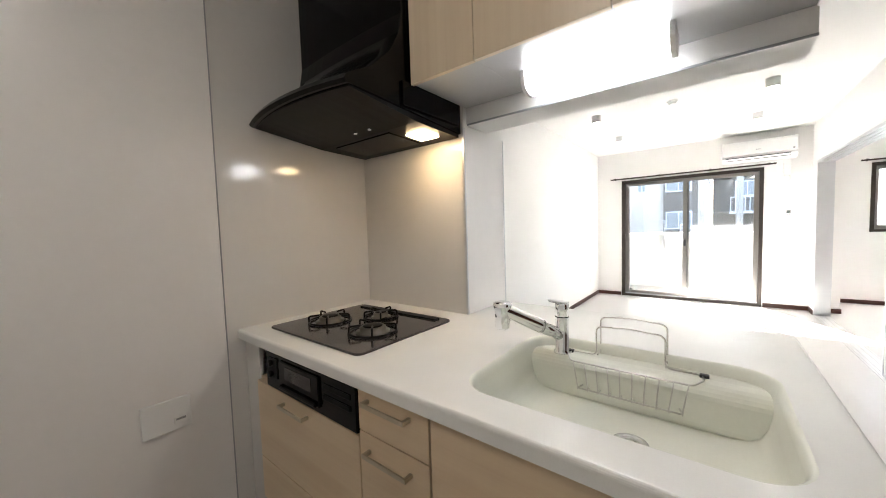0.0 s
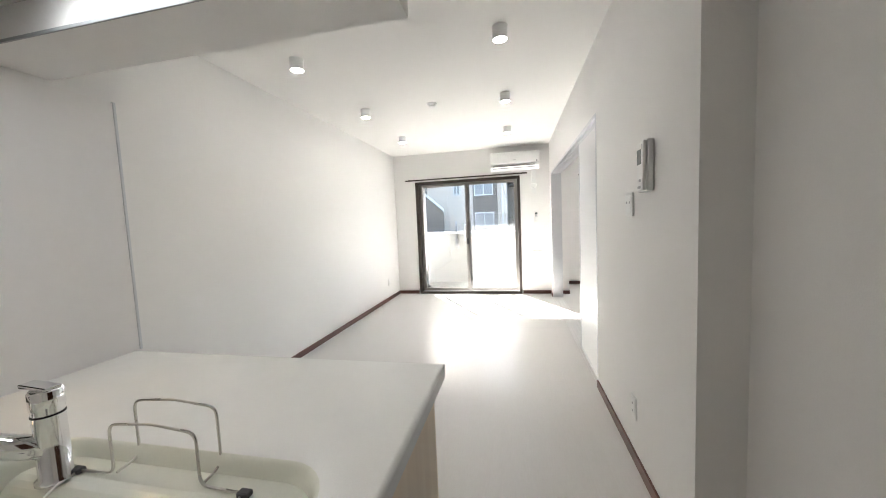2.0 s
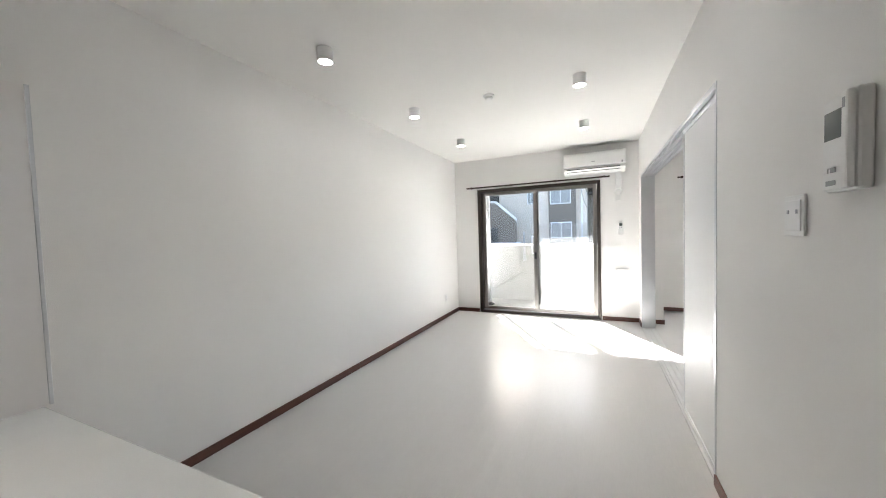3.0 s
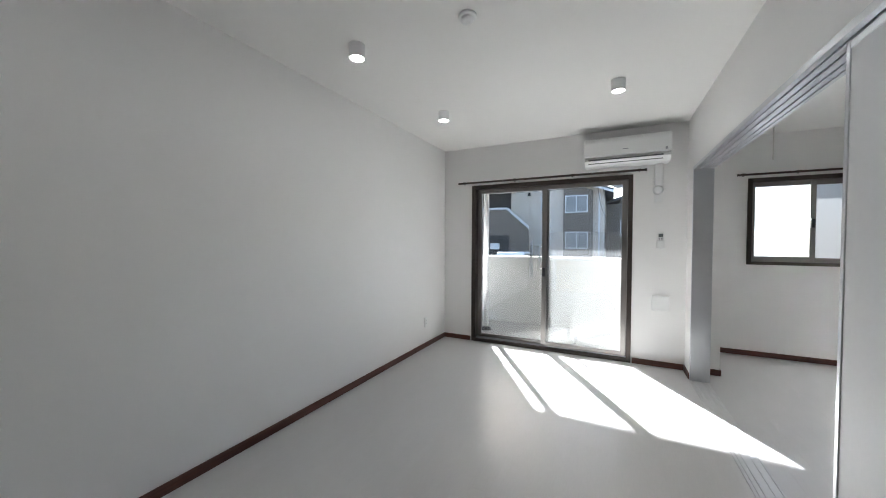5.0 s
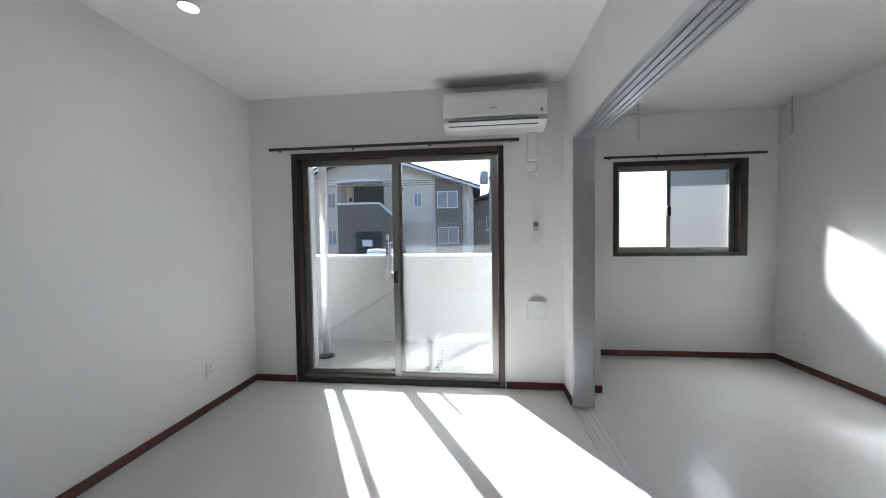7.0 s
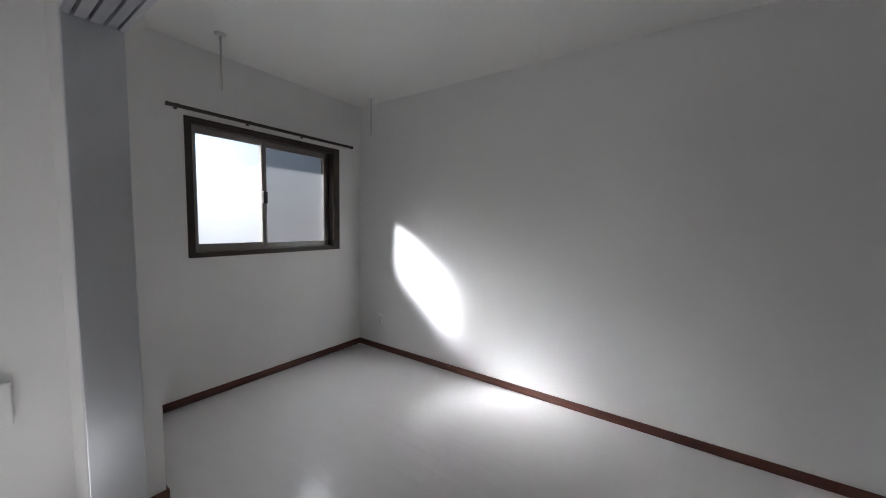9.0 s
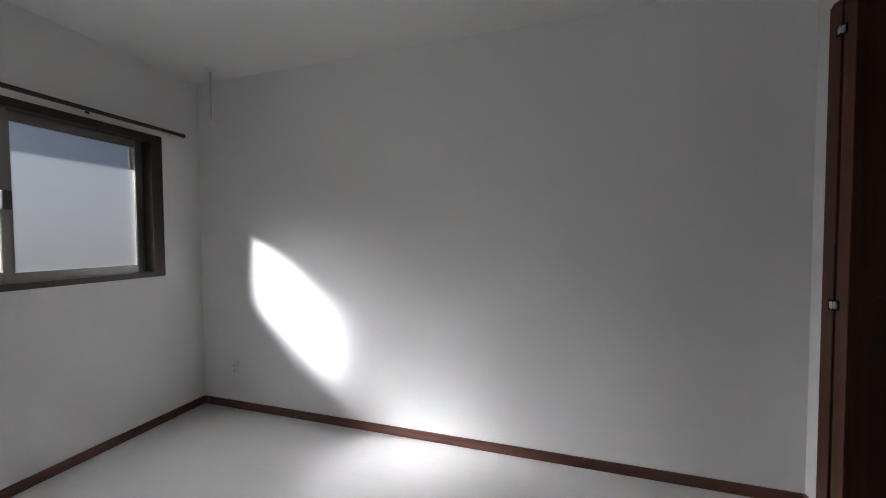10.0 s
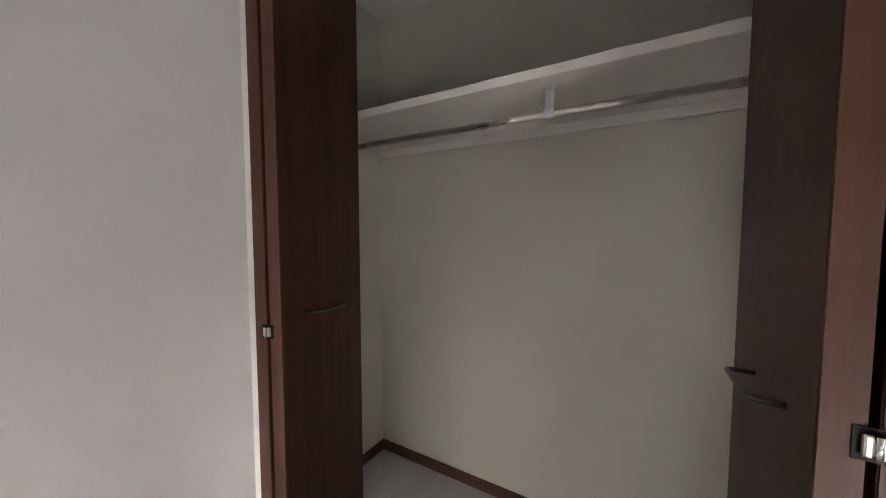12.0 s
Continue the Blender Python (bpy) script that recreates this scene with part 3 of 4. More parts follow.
X0, X1, Y0, Y1 = SX0 - 0.05, SX1 + 0.05, SY0 - 0.05, SY1 + 0.05


def flat(x0, x1, y0, y1, z=CT):
    bm.faces.new([bm.verts.new(p) for p in ((x0, y0, z), (x1, y0, z), (x1, y1, z), (x0, y1, z))])


# corner fills of the rectangle round the sink
for sx, sy in ((X0, Y0), (X1, Y0), (X1, Y1), (X0, Y1)):
    k = min(range(N), key=lambda i: (rim[i][0] - sx) ** 2 + (rim[i][1] - sy) ** 2)
    near = sorted(range(N), key=lambda i: (rim[i][0] - sx) ** 2 + (rim[i][1] - sy) ** 2)[:2]
    if (Vector(rim[k]) - Vector((sx, sy))).length > 1e-4:
        a, b = near
        v = bm.verts.new((sx, sy, CT))
        bm.faces.new((outer_v[a], v, outer_v[b]))
R = 0.012
flat(0.007, X0, CF + R, 1.833)
flat(0.757, X0, 1.833, 2.215 - R)
flat(X0, X1, CF + R, Y0)
flat(X0, X1, Y1, 2.215 - R)
flat(X1, CE - R, CF + R, 2.215 - R)
bmesh.ops.remove_doubles(bm, verts=bm.verts, dist=1e-5)
bmesh.ops.recalc_face_normals(bm, faces=bm.faces)
for f in bm.faces:
    if f.normal.z < -0.5:
        f.normal_flip()
part("top_surface", bm, STONE, worktop)


def edge_strip(outline_dir, a, b, fixed):
    """A rounded front edge: a quarter-round over an upright lip."""
    prof = [(R * (1 - math.sin(radians(90 * i / 5))), CT - R * (1 - math.cos(radians(90 * i / 5)))) for i in range(6)] + [(0.0, CT - 0.042), (0.03, CT - 0.042), (0.03, CT - 0.002)]
    b2 = bmesh.new()
    if outline_dir == "front":
        add_prism(b2, [(fixed + u, v) for u, v in prof], "x", a, b)
    elif outline_dir == "back":
        add_prism(b2, [(fixed - u, v) for u, v in prof], "x", a, b)
    else:
        add_prism(b2, [(fixed - u, v) for u, v in prof], "y", a, b)
    return b2


part("front_edge", edge_strip("front", 0.007, CE - 0.001, CF), STONE, worktop)
part("back_edge", edge_strip("back", 0.757, CE - 0.001, 2.215), STONE, worktop)
part("end_edge", edge_strip("end", CF + R, 2.215 - R, CE), STONE, worktop)
box("core", 0.008, X0, CF + 0.03, 1.83, CT - 0.04, CT - 0.003, STONE, worktop)
box("core", X1, CE - 0.03, CF + 0.03, 2.17, CT - 0.04, CT - 0.003, STONE, worktop)

sink = tagged(new("sink"), "ivory resin kitchen sink with a steel drain", "sink")
bm = bmesh.new()
rings = []
for k, (s, dz) in enumerate(((1.0, 0.0), (0.99, -0.0012), (0.979, -0.005), (0.968, -0.013), (0.960, -0.026), (0.945, -0.09), (0.925, -0.125), (0.89, -0.152), (0.84, -0.168), (0.76, -0.175), (0.60, -0.178), (0.12, -0.184))):
    rings.append([bm.verts.new((cx + (x - cx) * s, cy + (y - cy) * s, CT + dz)) for x, y in hole])
for p, q in zip(rings, rings[1:]):
    for i in range(N):
        bm.faces.new((p[i], p[(i + 1) % N], q[(i + 1) % N], q[i])).smooth = True
bm.faces.new(rings[-1])
# the ledge along the back of the bowl
part("bowl", bm, BASIN, sink)
part("ledge", add_box(bmesh.new(), 1.10, 1.91, 1.645, 1.80, CT - 0.20, CT - 0.036, 0.045, 6), BASIN, sink)
drain = part("drain", add_lathe(bmesh.new(), [(0.044, 0), (0.046, 0.003), (0.038, 0.005), (0.030, 0.001), (0.012, 0.002), (0.010, 0.008), (0.002, 0.009)], (1.535, 1.475, CT - 0.181)), CHROME, sink)

tap = thing("kitchen_tap", (1.278, 1.678, CT - 0.016), "chrome single-lever kitchen tap with a swivel spout", "tap")
part("body", add_lathe(bmesh.new(), [(0.030, -0.020), (0.030, -0.014), (0.024, -0.010), (0.0235, 0.125), (0.025, 0.128), (0.025, 0.158), (0.022, 0.163)], (0, 0, 0)), CHROME, tap)
part("seam", add_lathe(bmesh.new(), [(0.0245, 0.112), (0.0245, 0.115)], (0, 0, 0)), SATIN, tap)
bm = bmesh.new()
add_prism(bm, [(-0.045, 0.163), (0.02, 0.160), (0.024, 0.168), (-0.05, 0.172)], "y", -0.014, 0.014, 0.003)
part("lever", bm, CHROME, tap)
bm = bmesh.new()
add_tube(bm, [(0, 0, 0.042), (-0.03, -0.038, 0.066), (-0.07, -0.087, 0.098)], 0.022, 16)
part("spout", bm, CHROME, tap)
part("spray_sleeve", add_tube(bmesh.new(), [(-0.05, -0.0625, 0.083), (-0.058, -0.0725, 0.089), (-0.10, -0.125, 0.122), (-0.14, -0.175, 0.153), (-0.148, -0.185, 0.159)], 0.0255, 18), CHROME, tap)
part("spout_head", add_lathe(bmesh.new(), [(0.020, -0.058), (0.026, -0.052), (0.026, -0.012), (0.027, 0.01), (0.032, 0.02), (0.030, 0.034), (0.014, 0.040)], (-0.145, -0.18, 0.148)), CHROME, tap)

rack = thing("sink_rack", (1.498, 1.690, CT), "stainless wire rack hung over the sink edge", "dish rack")
part("upper_loop", add_tube(bmesh.new(), rounded([(-0.104, 0.012, -0.03), (-0.104, 0.056, -0.024), (-0.104, 0.056, 0.094), (-0.004, 0.056, 0.103), (0.098, 0.056, 0.094), (0.098, 0.056, -0.024), (0.098, 0.012, -0.03)], 0.02), 0.0026, 8), STEEL, rack)
part("upper_loop", add_tube(bmesh.new(), rounded([(-0.19, 0.006, -0.03), (-0.107, 0.010, -0.03), (-0.107, 0.010, 0.070), (-0.004, 0.010, 0.079), (0.097, 0.010, 0.070), (0.097, 0.010, -0.03), (0.19, 0.006, -0.03)], 0.02), 0.0026, 8), STEEL, rack)
part("rim_wire", add_tube(bmesh.new(), rounded([(-0.19, 0.006, -0.031), (-0.195, -0.02, -0.034), (-0.17, -0.072, -0.037), (0.17, -0.072, -0.037), (0.195, -0.02, -0.034), (0.19, 0.006, -0.031)], 0.015), 0.0028, 8), STEEL, rack)
part("low_wire", add_tube(bmesh.new(), rounded([(-0.147, -0.072, -0.126), (-0.13, -0.02, -0.126), (0.0, -0.005, -0.126), (0.13, -0.02, -0.126), (0.147, -0.072, -0.126)], 0.03), 0.0026, 8), STEEL, rack)
part("low_wire", add_tube(bmesh.new(), [(-0.147, -0.074, -0.127), (0.147, -0.074, -0.127)], 0.0026, 8), STEEL, rack)
for i in range(10):
    x = -0.147 + 0.294 * i / 9
    part("basket_wire", add_tube(bmesh.new(), rounded([(x * 1.1, -0.0735, -0.037), (x, -0.0755, -0.120), (x, -0.078, -0.131), (x, -0.012, -0.129)], 0.008, 3), 0.0019, 6), STEEL, rack)
for s in (-0.195, 0.195):
    part("foot", add_box(bmesh.new(), s - 0.012, s + 0.012, -0.002, 0.014, -0.0355, -0.025, 0.003), DARKP, rack)

# hob
hob = thing("gas_hob", (0.437, 1.425, CT), "dark glass three-burner gas hob set into the worktop", "gas hob")
bm = bmesh.new()
add_prism(bm, round_rect(-0.325, 0.325, -0.27, 0.27, 0.03, 4), "z", 0.0, 0.009, 0.003)
part("glass_top", bm, HOB, hob)
part("rear_vent", add_box(bmesh.new(), -0.27, 0.27, 0.205, 0.245, 0.009, 0.016, 0.003), SATIN, hob)
for bx, by, br in ((-0.155, -0.06, 0.05), (0.155, -0.06, 0.055), (0.0, 0.12, 0.036)):
    b = part("burner", add_lathe(bmesh.new(), [(br * 1.3, 0.009), (br * 1.3, 0.014), (br, 0.016), (br, 0.030), (br * 0.9, 0.034), (br * 0.3, 0.034)], (bx, by, 0)), NICKEL, hob, "dull metal burner ring")
    part("burner_cap", add_lathe(bmesh.new(), [(br * 0.74, 0.0335), (br * 0.76, 0.036), (br * 0.6, 0.0385), (br * 0.2, 0.039)], (bx, by, 0)), SATIN, b, "black burner cap")
    bm = bmesh.new()
    w = br + 0.045
    for a in range(5):
        t = radians(30 + 72 * a)
        c, s = math.cos(t), math.sin(t)
        add_tube(bm, rounded([(bx + w * c, by + w * s, 0.010), (bx + w * c, by + w * s, 0.044), (bx + 0.5 * w * c, by + 0.5 * w * s, 0.044)], 0.008, 3), 0.0045, 6)
    add_tube(bm, [(bx + w * math.cos(radians(15 * k)), by + w * math.sin(radians(15 * k)), 0.0145) for k in range(25)], 0.005, 6)
    part("pan_support", bm, SATIN, hob)


# base cabinets
def bar_handle(parent, x0, x1, y, z):
    bm = bmesh.new()
    add_box(bm, x0, x1, y - 0.030, y - 0.024, z - 0.007, z + 0.007, 0.0015)
    for a in (x0, x1 - 0.010):
        add_box(bm, a, a + 0.010, y - 0.0245, y, z - 0.006, z + 0.006, 0.001)
    part("handle", bm, CHAMPAGNE, parent, "satin champagne bar handle")


def base_unit(x0, x1, fronts, label):
    """A floor cabinet with a body on a plinth and its drawer fronts: (x0, x1, z0, z1, handle x0, handle x1, handle z)."""
    c = tagged(new("base_cabinet"), label, "kitchen cabinet", "kitchen base cabinets")
    part("body", add_box(bmesh.new(), x0 + 0.001, x1 - 0.001, 1.093, 1.80, 0.09, CT - 0.19, 0.001), CREAM, c)
    part("plinth", add_box(bmesh.new(), x0 + 0.002, x1 - 0.002, 1.12, 1.78, -0.042, 0.0895), SATIN, c)
    for fx0, fx1, z0, z1, hx0, hx1, hz in fronts:
        f = part("drawer_front", add_box(bmesh.new(), fx0, fx1, 1.074, 1.0925, z0, z1, 0.0015), CREAM, c)
        if hx1:
            bar_handle(f, hx0, hx1, 1.074, hz)
    return c


hobunit = base_unit(0.15, 0.859, [(0.153, 0.857, 0.29, 0.628, 0.385, 0.565, 0.59), (0.153, 0.857, 0.10, 0.286, 0, 0, 0)], "cream wood-grain drawer cabinet under the hob")
base_unit(0.860, 1.149, [(0.863, 1.146, 0.655, 0.783, 0.905, 1.085, 0.755), (0.863, 1.146, 0.40, 0.651, 0.905, 1.085, 0.60), (0.863, 1.146, 0.10, 0.396, 0.905, 1.085, 0.35)], "cream wood-grain three-drawer cabinet")
base_unit(1.150, 1.892, [(1.153, 1.889, 0.40, 0.783, 0, 0, 0), (1.153, 1.889, 0.10, 0.396, 0, 0, 0)], "cream wood-grain cabinet under the sink")
filler = tagged(box("filler_strip", 0.012, 0.148, 1.09, 1.105, -0.042, CT - 0.044, PANEL), "pale filler strip beside the base cabinets", "filler panel")
end_panel = tagged(box("end_panel", 1.893, 1.916, 1.083, 2.195, -0.042, CT - 0.044, CREAMZ, None, 0.002), "cream wood-grain end panel of the peninsula", "cabinet panel")
back_panel = tagged(box("back_panel", 0.757, 1.8925, 2.175, 2.195, -0.042, CT - 0.044, CREAMZ, None, 0.002), "cream wood-grain back panel of the peninsula", "cabinet panel")

grill = thing("grill_oven", (0.558, 1.074, 0.722), "black built-in fish grill with a dark window", "grill oven")
part("front", add_box(bmesh.new(), -0.30, 0.298, -0.004, 0.3, -0.088, 0.062, 0.004), BLACK, grill)
part("door", add_box(bmesh.new(), -0.175, 0.10, -0.012, -0.004, -0.065, 0.045, 0.004), BLACK, grill)
part("window", add_box(bmesh.new(), -0.13, 0.055, -0.0135, -0.0119, -0.02, 0.03, 0.001), HOB, grill)
part("handle", add_box(bmesh.new(), -0.165, 0.09, -0.022, -0.012, -0.062, -0.045, 0.005), BLACK, grill)
for z in (0.018, -0.02):
    part("control_panel", add_box(bmesh.new(), 0.12, 0.27, -0.008, -0.004, z - 0.006, z + 0.012, 0.002), SATIN, grill)
part("control_panel", add_box(bmesh.new(), -0.28, -0.20, -0.008, -0.004, -0.04, 0.04, 0.002), SATIN, grill)
for z in (-0.022, 0.022):
    part("knob", add_lathe(bmesh.new(), [(0.014, 0), (0.014, -0.012), (0.011, -0.016)], (-0.24, -0.008, z), "y", 14), SATIN, grill)

# wall cabinets
for x0, x1 in ((0.757, 1.055), (1.056, 1.49), (1.491, 1.925)):
    c = tagged(new("wall_cabinet"), "cream wood-grain wall cabinet hung under the ceiling", "kitchen cabinet", "kitchen wall cabinets")
    box("body", x0, x1, 1.492, 1.8645, 1.848, H + 0.017, PLASTIC, c)
    box("bottom_panel", x0, x1, 1.492, 1.8645, 1.842, 1.8478, UNDER, c, 0, "pale grey metallic underside")
    box("door", x0 + 0.0015, x1 - 0.0015, 1.473, 1.4915, 1.835, H + 0.0, CREAMZ, c, 0.0015)
wall("trim_cabinet_side", [(1.9255, 1.932, 1.475, 1.8645, 1.838, H + 0.017)], WHITEP, "white side panel closing the wall cabinets", "trim")

# tube light under the wall cabinets
lamp = thing("tube_light", (1.375, 1.735, 1.8415), "white under-cabinet tube light, switched on", "light")
part("housing", add_box(bmesh.new(), -0.24, 0.24, -0.02, 0.06, -0.035, 0.0, 0.004), PLASTIC, lamp)
bm = bmesh.new()
add_prism(bm, [(-0.058, -0.005), (-0.058, -0.040), (-0.046, -0.060), (-0.02, -0.072), (0.02, -0.072), (0.043, -0.062), (0.053, -0.04), (0.053, -0.036), (-0.021, -0.036), (-0.021, -0.005)], "x", -0.225, 0.225)
part("diffuser", bm, TUBE, lamp, "glowing white diffuser")
for s in (-1, 1):
    bm = bmesh.new()
    add_prism(bm, [(-0.062, 0.0), (-0.062, -0.042), (-0.048, -0.064), (-0.02, -0.076), (0.022, -0.076), (0.047, -0.065), (0.060, -0.04), (0.060, 0.0)], "x", s * 0.226, s * 0.242, 0.002)
    part("end_cap", bm, PLASTIC, lamp)
part("pull_cord", add_tube(bmesh.new(), [(0.06, 0.05, -0.035), (0.06, 0.052, -0.10)], 0.002, 6), PLASTIC, lamp)

# range hood
def add_bowed(bm, outline, x0, x1, bow, depth, steps=10):
    """A side outline carried across from x0 to x1, its front bowed out towards the middle."""
    rings = []
    for i in range(steps + 1):
        k = i / steps
        out = bow * (1 - (2 * k - 1) ** 2)
        rings.append([bm.verts.new((x0 + (x1 - x0) * k, u - out * max(0.0, (-u - 0.3) / (depth - 0.3)), v)) for u, v in outline])
    n = len(outline)
    for p, q in zip(rings, rings[1:]):
        for i in range(n):
            bm.faces.new((p[i], p[(i + 1) % n], q[(i + 1) % n], q[i])).smooth = i in (3, 4, 5)
    bm.faces.new(rings[0])
    bm.faces.new(rings[-1])
    bmesh.ops.recalc_face_normals(bm, faces=bm.faces)
    return bm


hood = thing("range_hood", (0.376, 1.833, 1.70), "glossy black slanted range hood with a lit lamp", "range hood")
part("shell", add_bowed(bmesh.new(), [(-0.002, 0.016), (-0.655, 0.062), (-0.667, 0.072), (-0.655, 0.092), (-0.55, 0.150), (-0.455, 0.235), (-0.40, 0.33), (-0.385, 0.41), (-0.385, 0.815), (-0.002, 0.815)], -0.368, 0.366, 0.05, 0.66), BLACK, hood)
bm = add_bowed(bmesh.new(), [(-0.004, 0.0), (-0.30, 0.012), (-0.64, 0.056), (-0.64, 0.064), (-0.004, 0.017)], -0.355, 0.355, 0.05, 0.66)
part("underside", bm, SATIN, hood)
bm = bmesh.new()
add_prism(bm, [(-0.07, -0.004), (-0.28, 0.005), (-0.28, 0.012), (-0.07, 0.003)], "x", -0.25, 0.16, 0.001)
part("filter", bm, BLACK, hood)
bm = bmesh.new()
add_prism(bm, [(-0.10, -0.007), (-0.21, -0.001), (-0.21, 0.007), (-0.10, 0.002)], "x", 0.20, 0.31, 0.002)
part("lamp", bm, HOODGLOW, hood, "warm glowing lamp")
for k in range(2):
    part("button", add_lathe(bmesh.new(), [(0.008, -0.004), (0.008, 0.006)], (0.02 + 0.1 * k, -0.36, 0.016), "z", 10), CHROME, hood)
part("chute", add_box(bmesh.new(), 0.366, 0.378, -0.40, -0.03, 0.05, 0.145, 0.002), BLACK, hood)


# the kitchen block as a whole stands a little lower and further back
for ob in [o for o in scene.objects if o not in kitchen_from and o.parent is None]:
    ob.location += Vector((0, -0.018, -0.018))


# ---- living room things ----
def spot(x, y):
    t = thing("ceiling_spot", (x, y, H), "small white round ceiling spot light, switched on", "ceiling light", "ceiling spot lights")
    part("housing", add_lathe(bmesh.new(), [(0.052, 0), (0.052, -0.006), (0.050, -0.010), (0.050, -0.078), (0.047, -0.083), (0.044, -0.083), (0.044, -0.07)], (0, 0, 0), "z", 28), PLASTIC, t)
    part("lamp", add_lathe(bmesh.new(), [(0.043, -0.079), (0.038, -0.076), (0.01, -0.075)], (0, 0, 0), "z", 24), SPOT, t, "glowing lamp face")


for x, y in ((2.11, 3.56), (2.11, 4.755), (2.105, 6.0), (0.62, 3.56), (0.62, 4.76), (0.62, 6.0)):
    spot(x, y)
# unseen ceiling light, added to brighten the kitchen panels and drawer fronts
kl = thing("added_kitchen_light", (1.25, 0.30, H), "round white opal kitchen ceiling light, added out of view, switched on", "ceiling light")
part("base", add_lathe(bmesh.new(), [(0.13, 0.0), (0.135, -0.004), (0.135, -0.022), (0.13, -0.026)], (0, 0, 0), "z", 32), PLASTIC, kl)
part("opal_cover", add_lathe(bmesh.new(), [(0.128, -0.0265), (0.126, -0.045), (0.11, -0.062), (0.06, -0.072), (0.01, -0.074)], (0, 0, 0), "z", 32), OPAL, kl, "glowing warm opal cover")
alarm = thing("smoke_alarm", (1.354, 4.80, H), "small white round smoke alarm on the ceiling", "smoke alarm")
part("base", add_lathe(bmesh.new(), [(0.05, 0), (0.05, -0.012), (0.046, -0.016)], (0, 0, 0)), PLASTIC, alarm)
part("cap", add_lathe(bmesh.new(), [(0.034, -0.016), (0.036, -0.022), (0.034, -0.032), (0.02, -0.037)], (0, 0, 0)), PLASTIC, alarm)

ac = thing("air_conditioner", (2.195, YW, 2.235), "white wall-mounted air conditioner above the balcony window", "air conditioner")
bm = bmesh.new()
add_prism(bm, [(-0.002, 0.14), (-0.19, 0.14), (-0.215, 0.125), (-0.225, 0.09), (-0.225, -0.055), (-0.215, -0.062), (-0.002, -0.062)], "x", -0.40, 0.40, 0.008)
part("body", bm, PLASTIC, ac)
bm = bmesh.new()
add_prism(bm, [(-0.002, -0.063), (-0.19, -0.063), (-0.21, -0.10), (-0.16, -0.145), (-0.08, -0.15), (-0.002, -0.15)], "x", -0.398, 0.398, 0.005)
part("lower_body", bm, PLASTIC, ac)
part("air_outlet", add_prism(bmesh.new(), [(-0.2155, -0.085), (-0.2215, -0.094), (-0.19, -0.13), (-0.18, -0.122)], "x", -0.36, 0.33, 0.001), DARKP, ac)
part("flap", add_prism(bmesh.new(), [(-0.214, -0.098), (-0.220, -0.101), (-0.175, -0.142), (-0.168, -0.138)], "x", -0.365, 0.335, 0.002), PLASTIC, ac)
part("badge", add_box(bmesh.new(), -0.03, 0.02, -0.227, -0.2245, -0.004, 0.004), GREYP, ac)
part("top_grille", add_box(bmesh.new(), -0.37, 0.37, -0.18, -0.02, 0.138, 0.143, 0.001), GREYP, ac)
part("display", add_box(bmesh.new(), 0.345, 0.365, -0.2268, -0.2245, -0.045, -0.02), GREYP, ac)

cover = thing("pipe_cover", (2.505, YW, 2.085), "white pipe cover and drain pipe under the air conditioner", "pipe cover")
part("duct", add_box(bmesh.new(), -0.035, 0.04, -0.06, -0.001, -0.23, 0.0, 0.008), PLASTIC, cover)
part("wall_cap", add_lathe(bmesh.new(), [(0.048, -0.001), (0.048, -0.02), (0.03, -0.035)], (0.0, 0, -0.27), "y", 20), PLASTIC, cover)
part("outlet_plate", add_box(bmesh.new(), -0.035, 0.035, -0.012, -0.001, -0.40, -0.32, 0.003), PLASTIC, cover)

rc = thing("remote_control", (2.535, YW, 1.283), "white air conditioner remote in a wall holder", "remote control")
part("holder", add_box(bmesh.new(), -0.034, 0.034, -0.028, -0.001, -0.088, 0.0, 0.004), PLASTIC, rc)
part("remote", add_box(bmesh.new(), -0.027, 0.027, -0.022, -0.006, -0.08, 0.088, 0.005), PLASTIC, rc)
part("display", add_box(bmesh.new(), -0.020, 0.020, -0.0235, -0.0219, 0.035, 0.072), LCD, rc)
for i in range(4):
    part("button", add_box(bmesh.new(), -0.018 + 0.02 * (i % 2), -0.002 + 0.02 * (i % 2), -0.0245, -0.0215, 0.016 - 0.014 * (i // 2), 0.025 - 0.014 * (i // 2), 0.001), GREYP, rc)

vent = thing("wall_vent", (2.541, YW, 0.62), "white square ventilation cover on the wall", "wall vent")
part("cover", add_box(bmesh.new(), -0.08, 0.08, -0.035, -0.02, -0.08, 0.08, 0.006), PLASTIC, vent)
part("base", add_box(bmesh.new(), -0.065, 0.065, -0.02, -0.001, -0.065, 0.065, 0.003), PLASTIC, vent)

ic = thing("intercom", (XR, 2.898, 1.455), "white wall intercom with a small grey screen", "intercom", turn=0)
part("body", add_box(bmesh.new(), -0.030, -0.001, -0.060, 0.060, -0.112, 0.112, 0.007), PLASTIC, ic)
part("face", add_box(bmesh.new(), -0.034, -0.0295, -0.030, 0.057, -0.106, 0.106, 0.003), PLASTIC, ic)
handset = part("handset", add_box(bmesh.new(), -0.046, -0.0295, -0.058, -0.033, -0.108, 0.108, 0.006), PLASTIC, ic, "slim white handset strip")
part("handset_grille", add_box(bmesh.new(), -0.0468, -0.0455, -0.050, -0.041, 0.070, 0.092), GREYP, handset)
part("screen", add_box(bmesh.new(), -0.0355, -0.0338, -0.020, 0.048, 0.012, 0.078), LCD, ic)
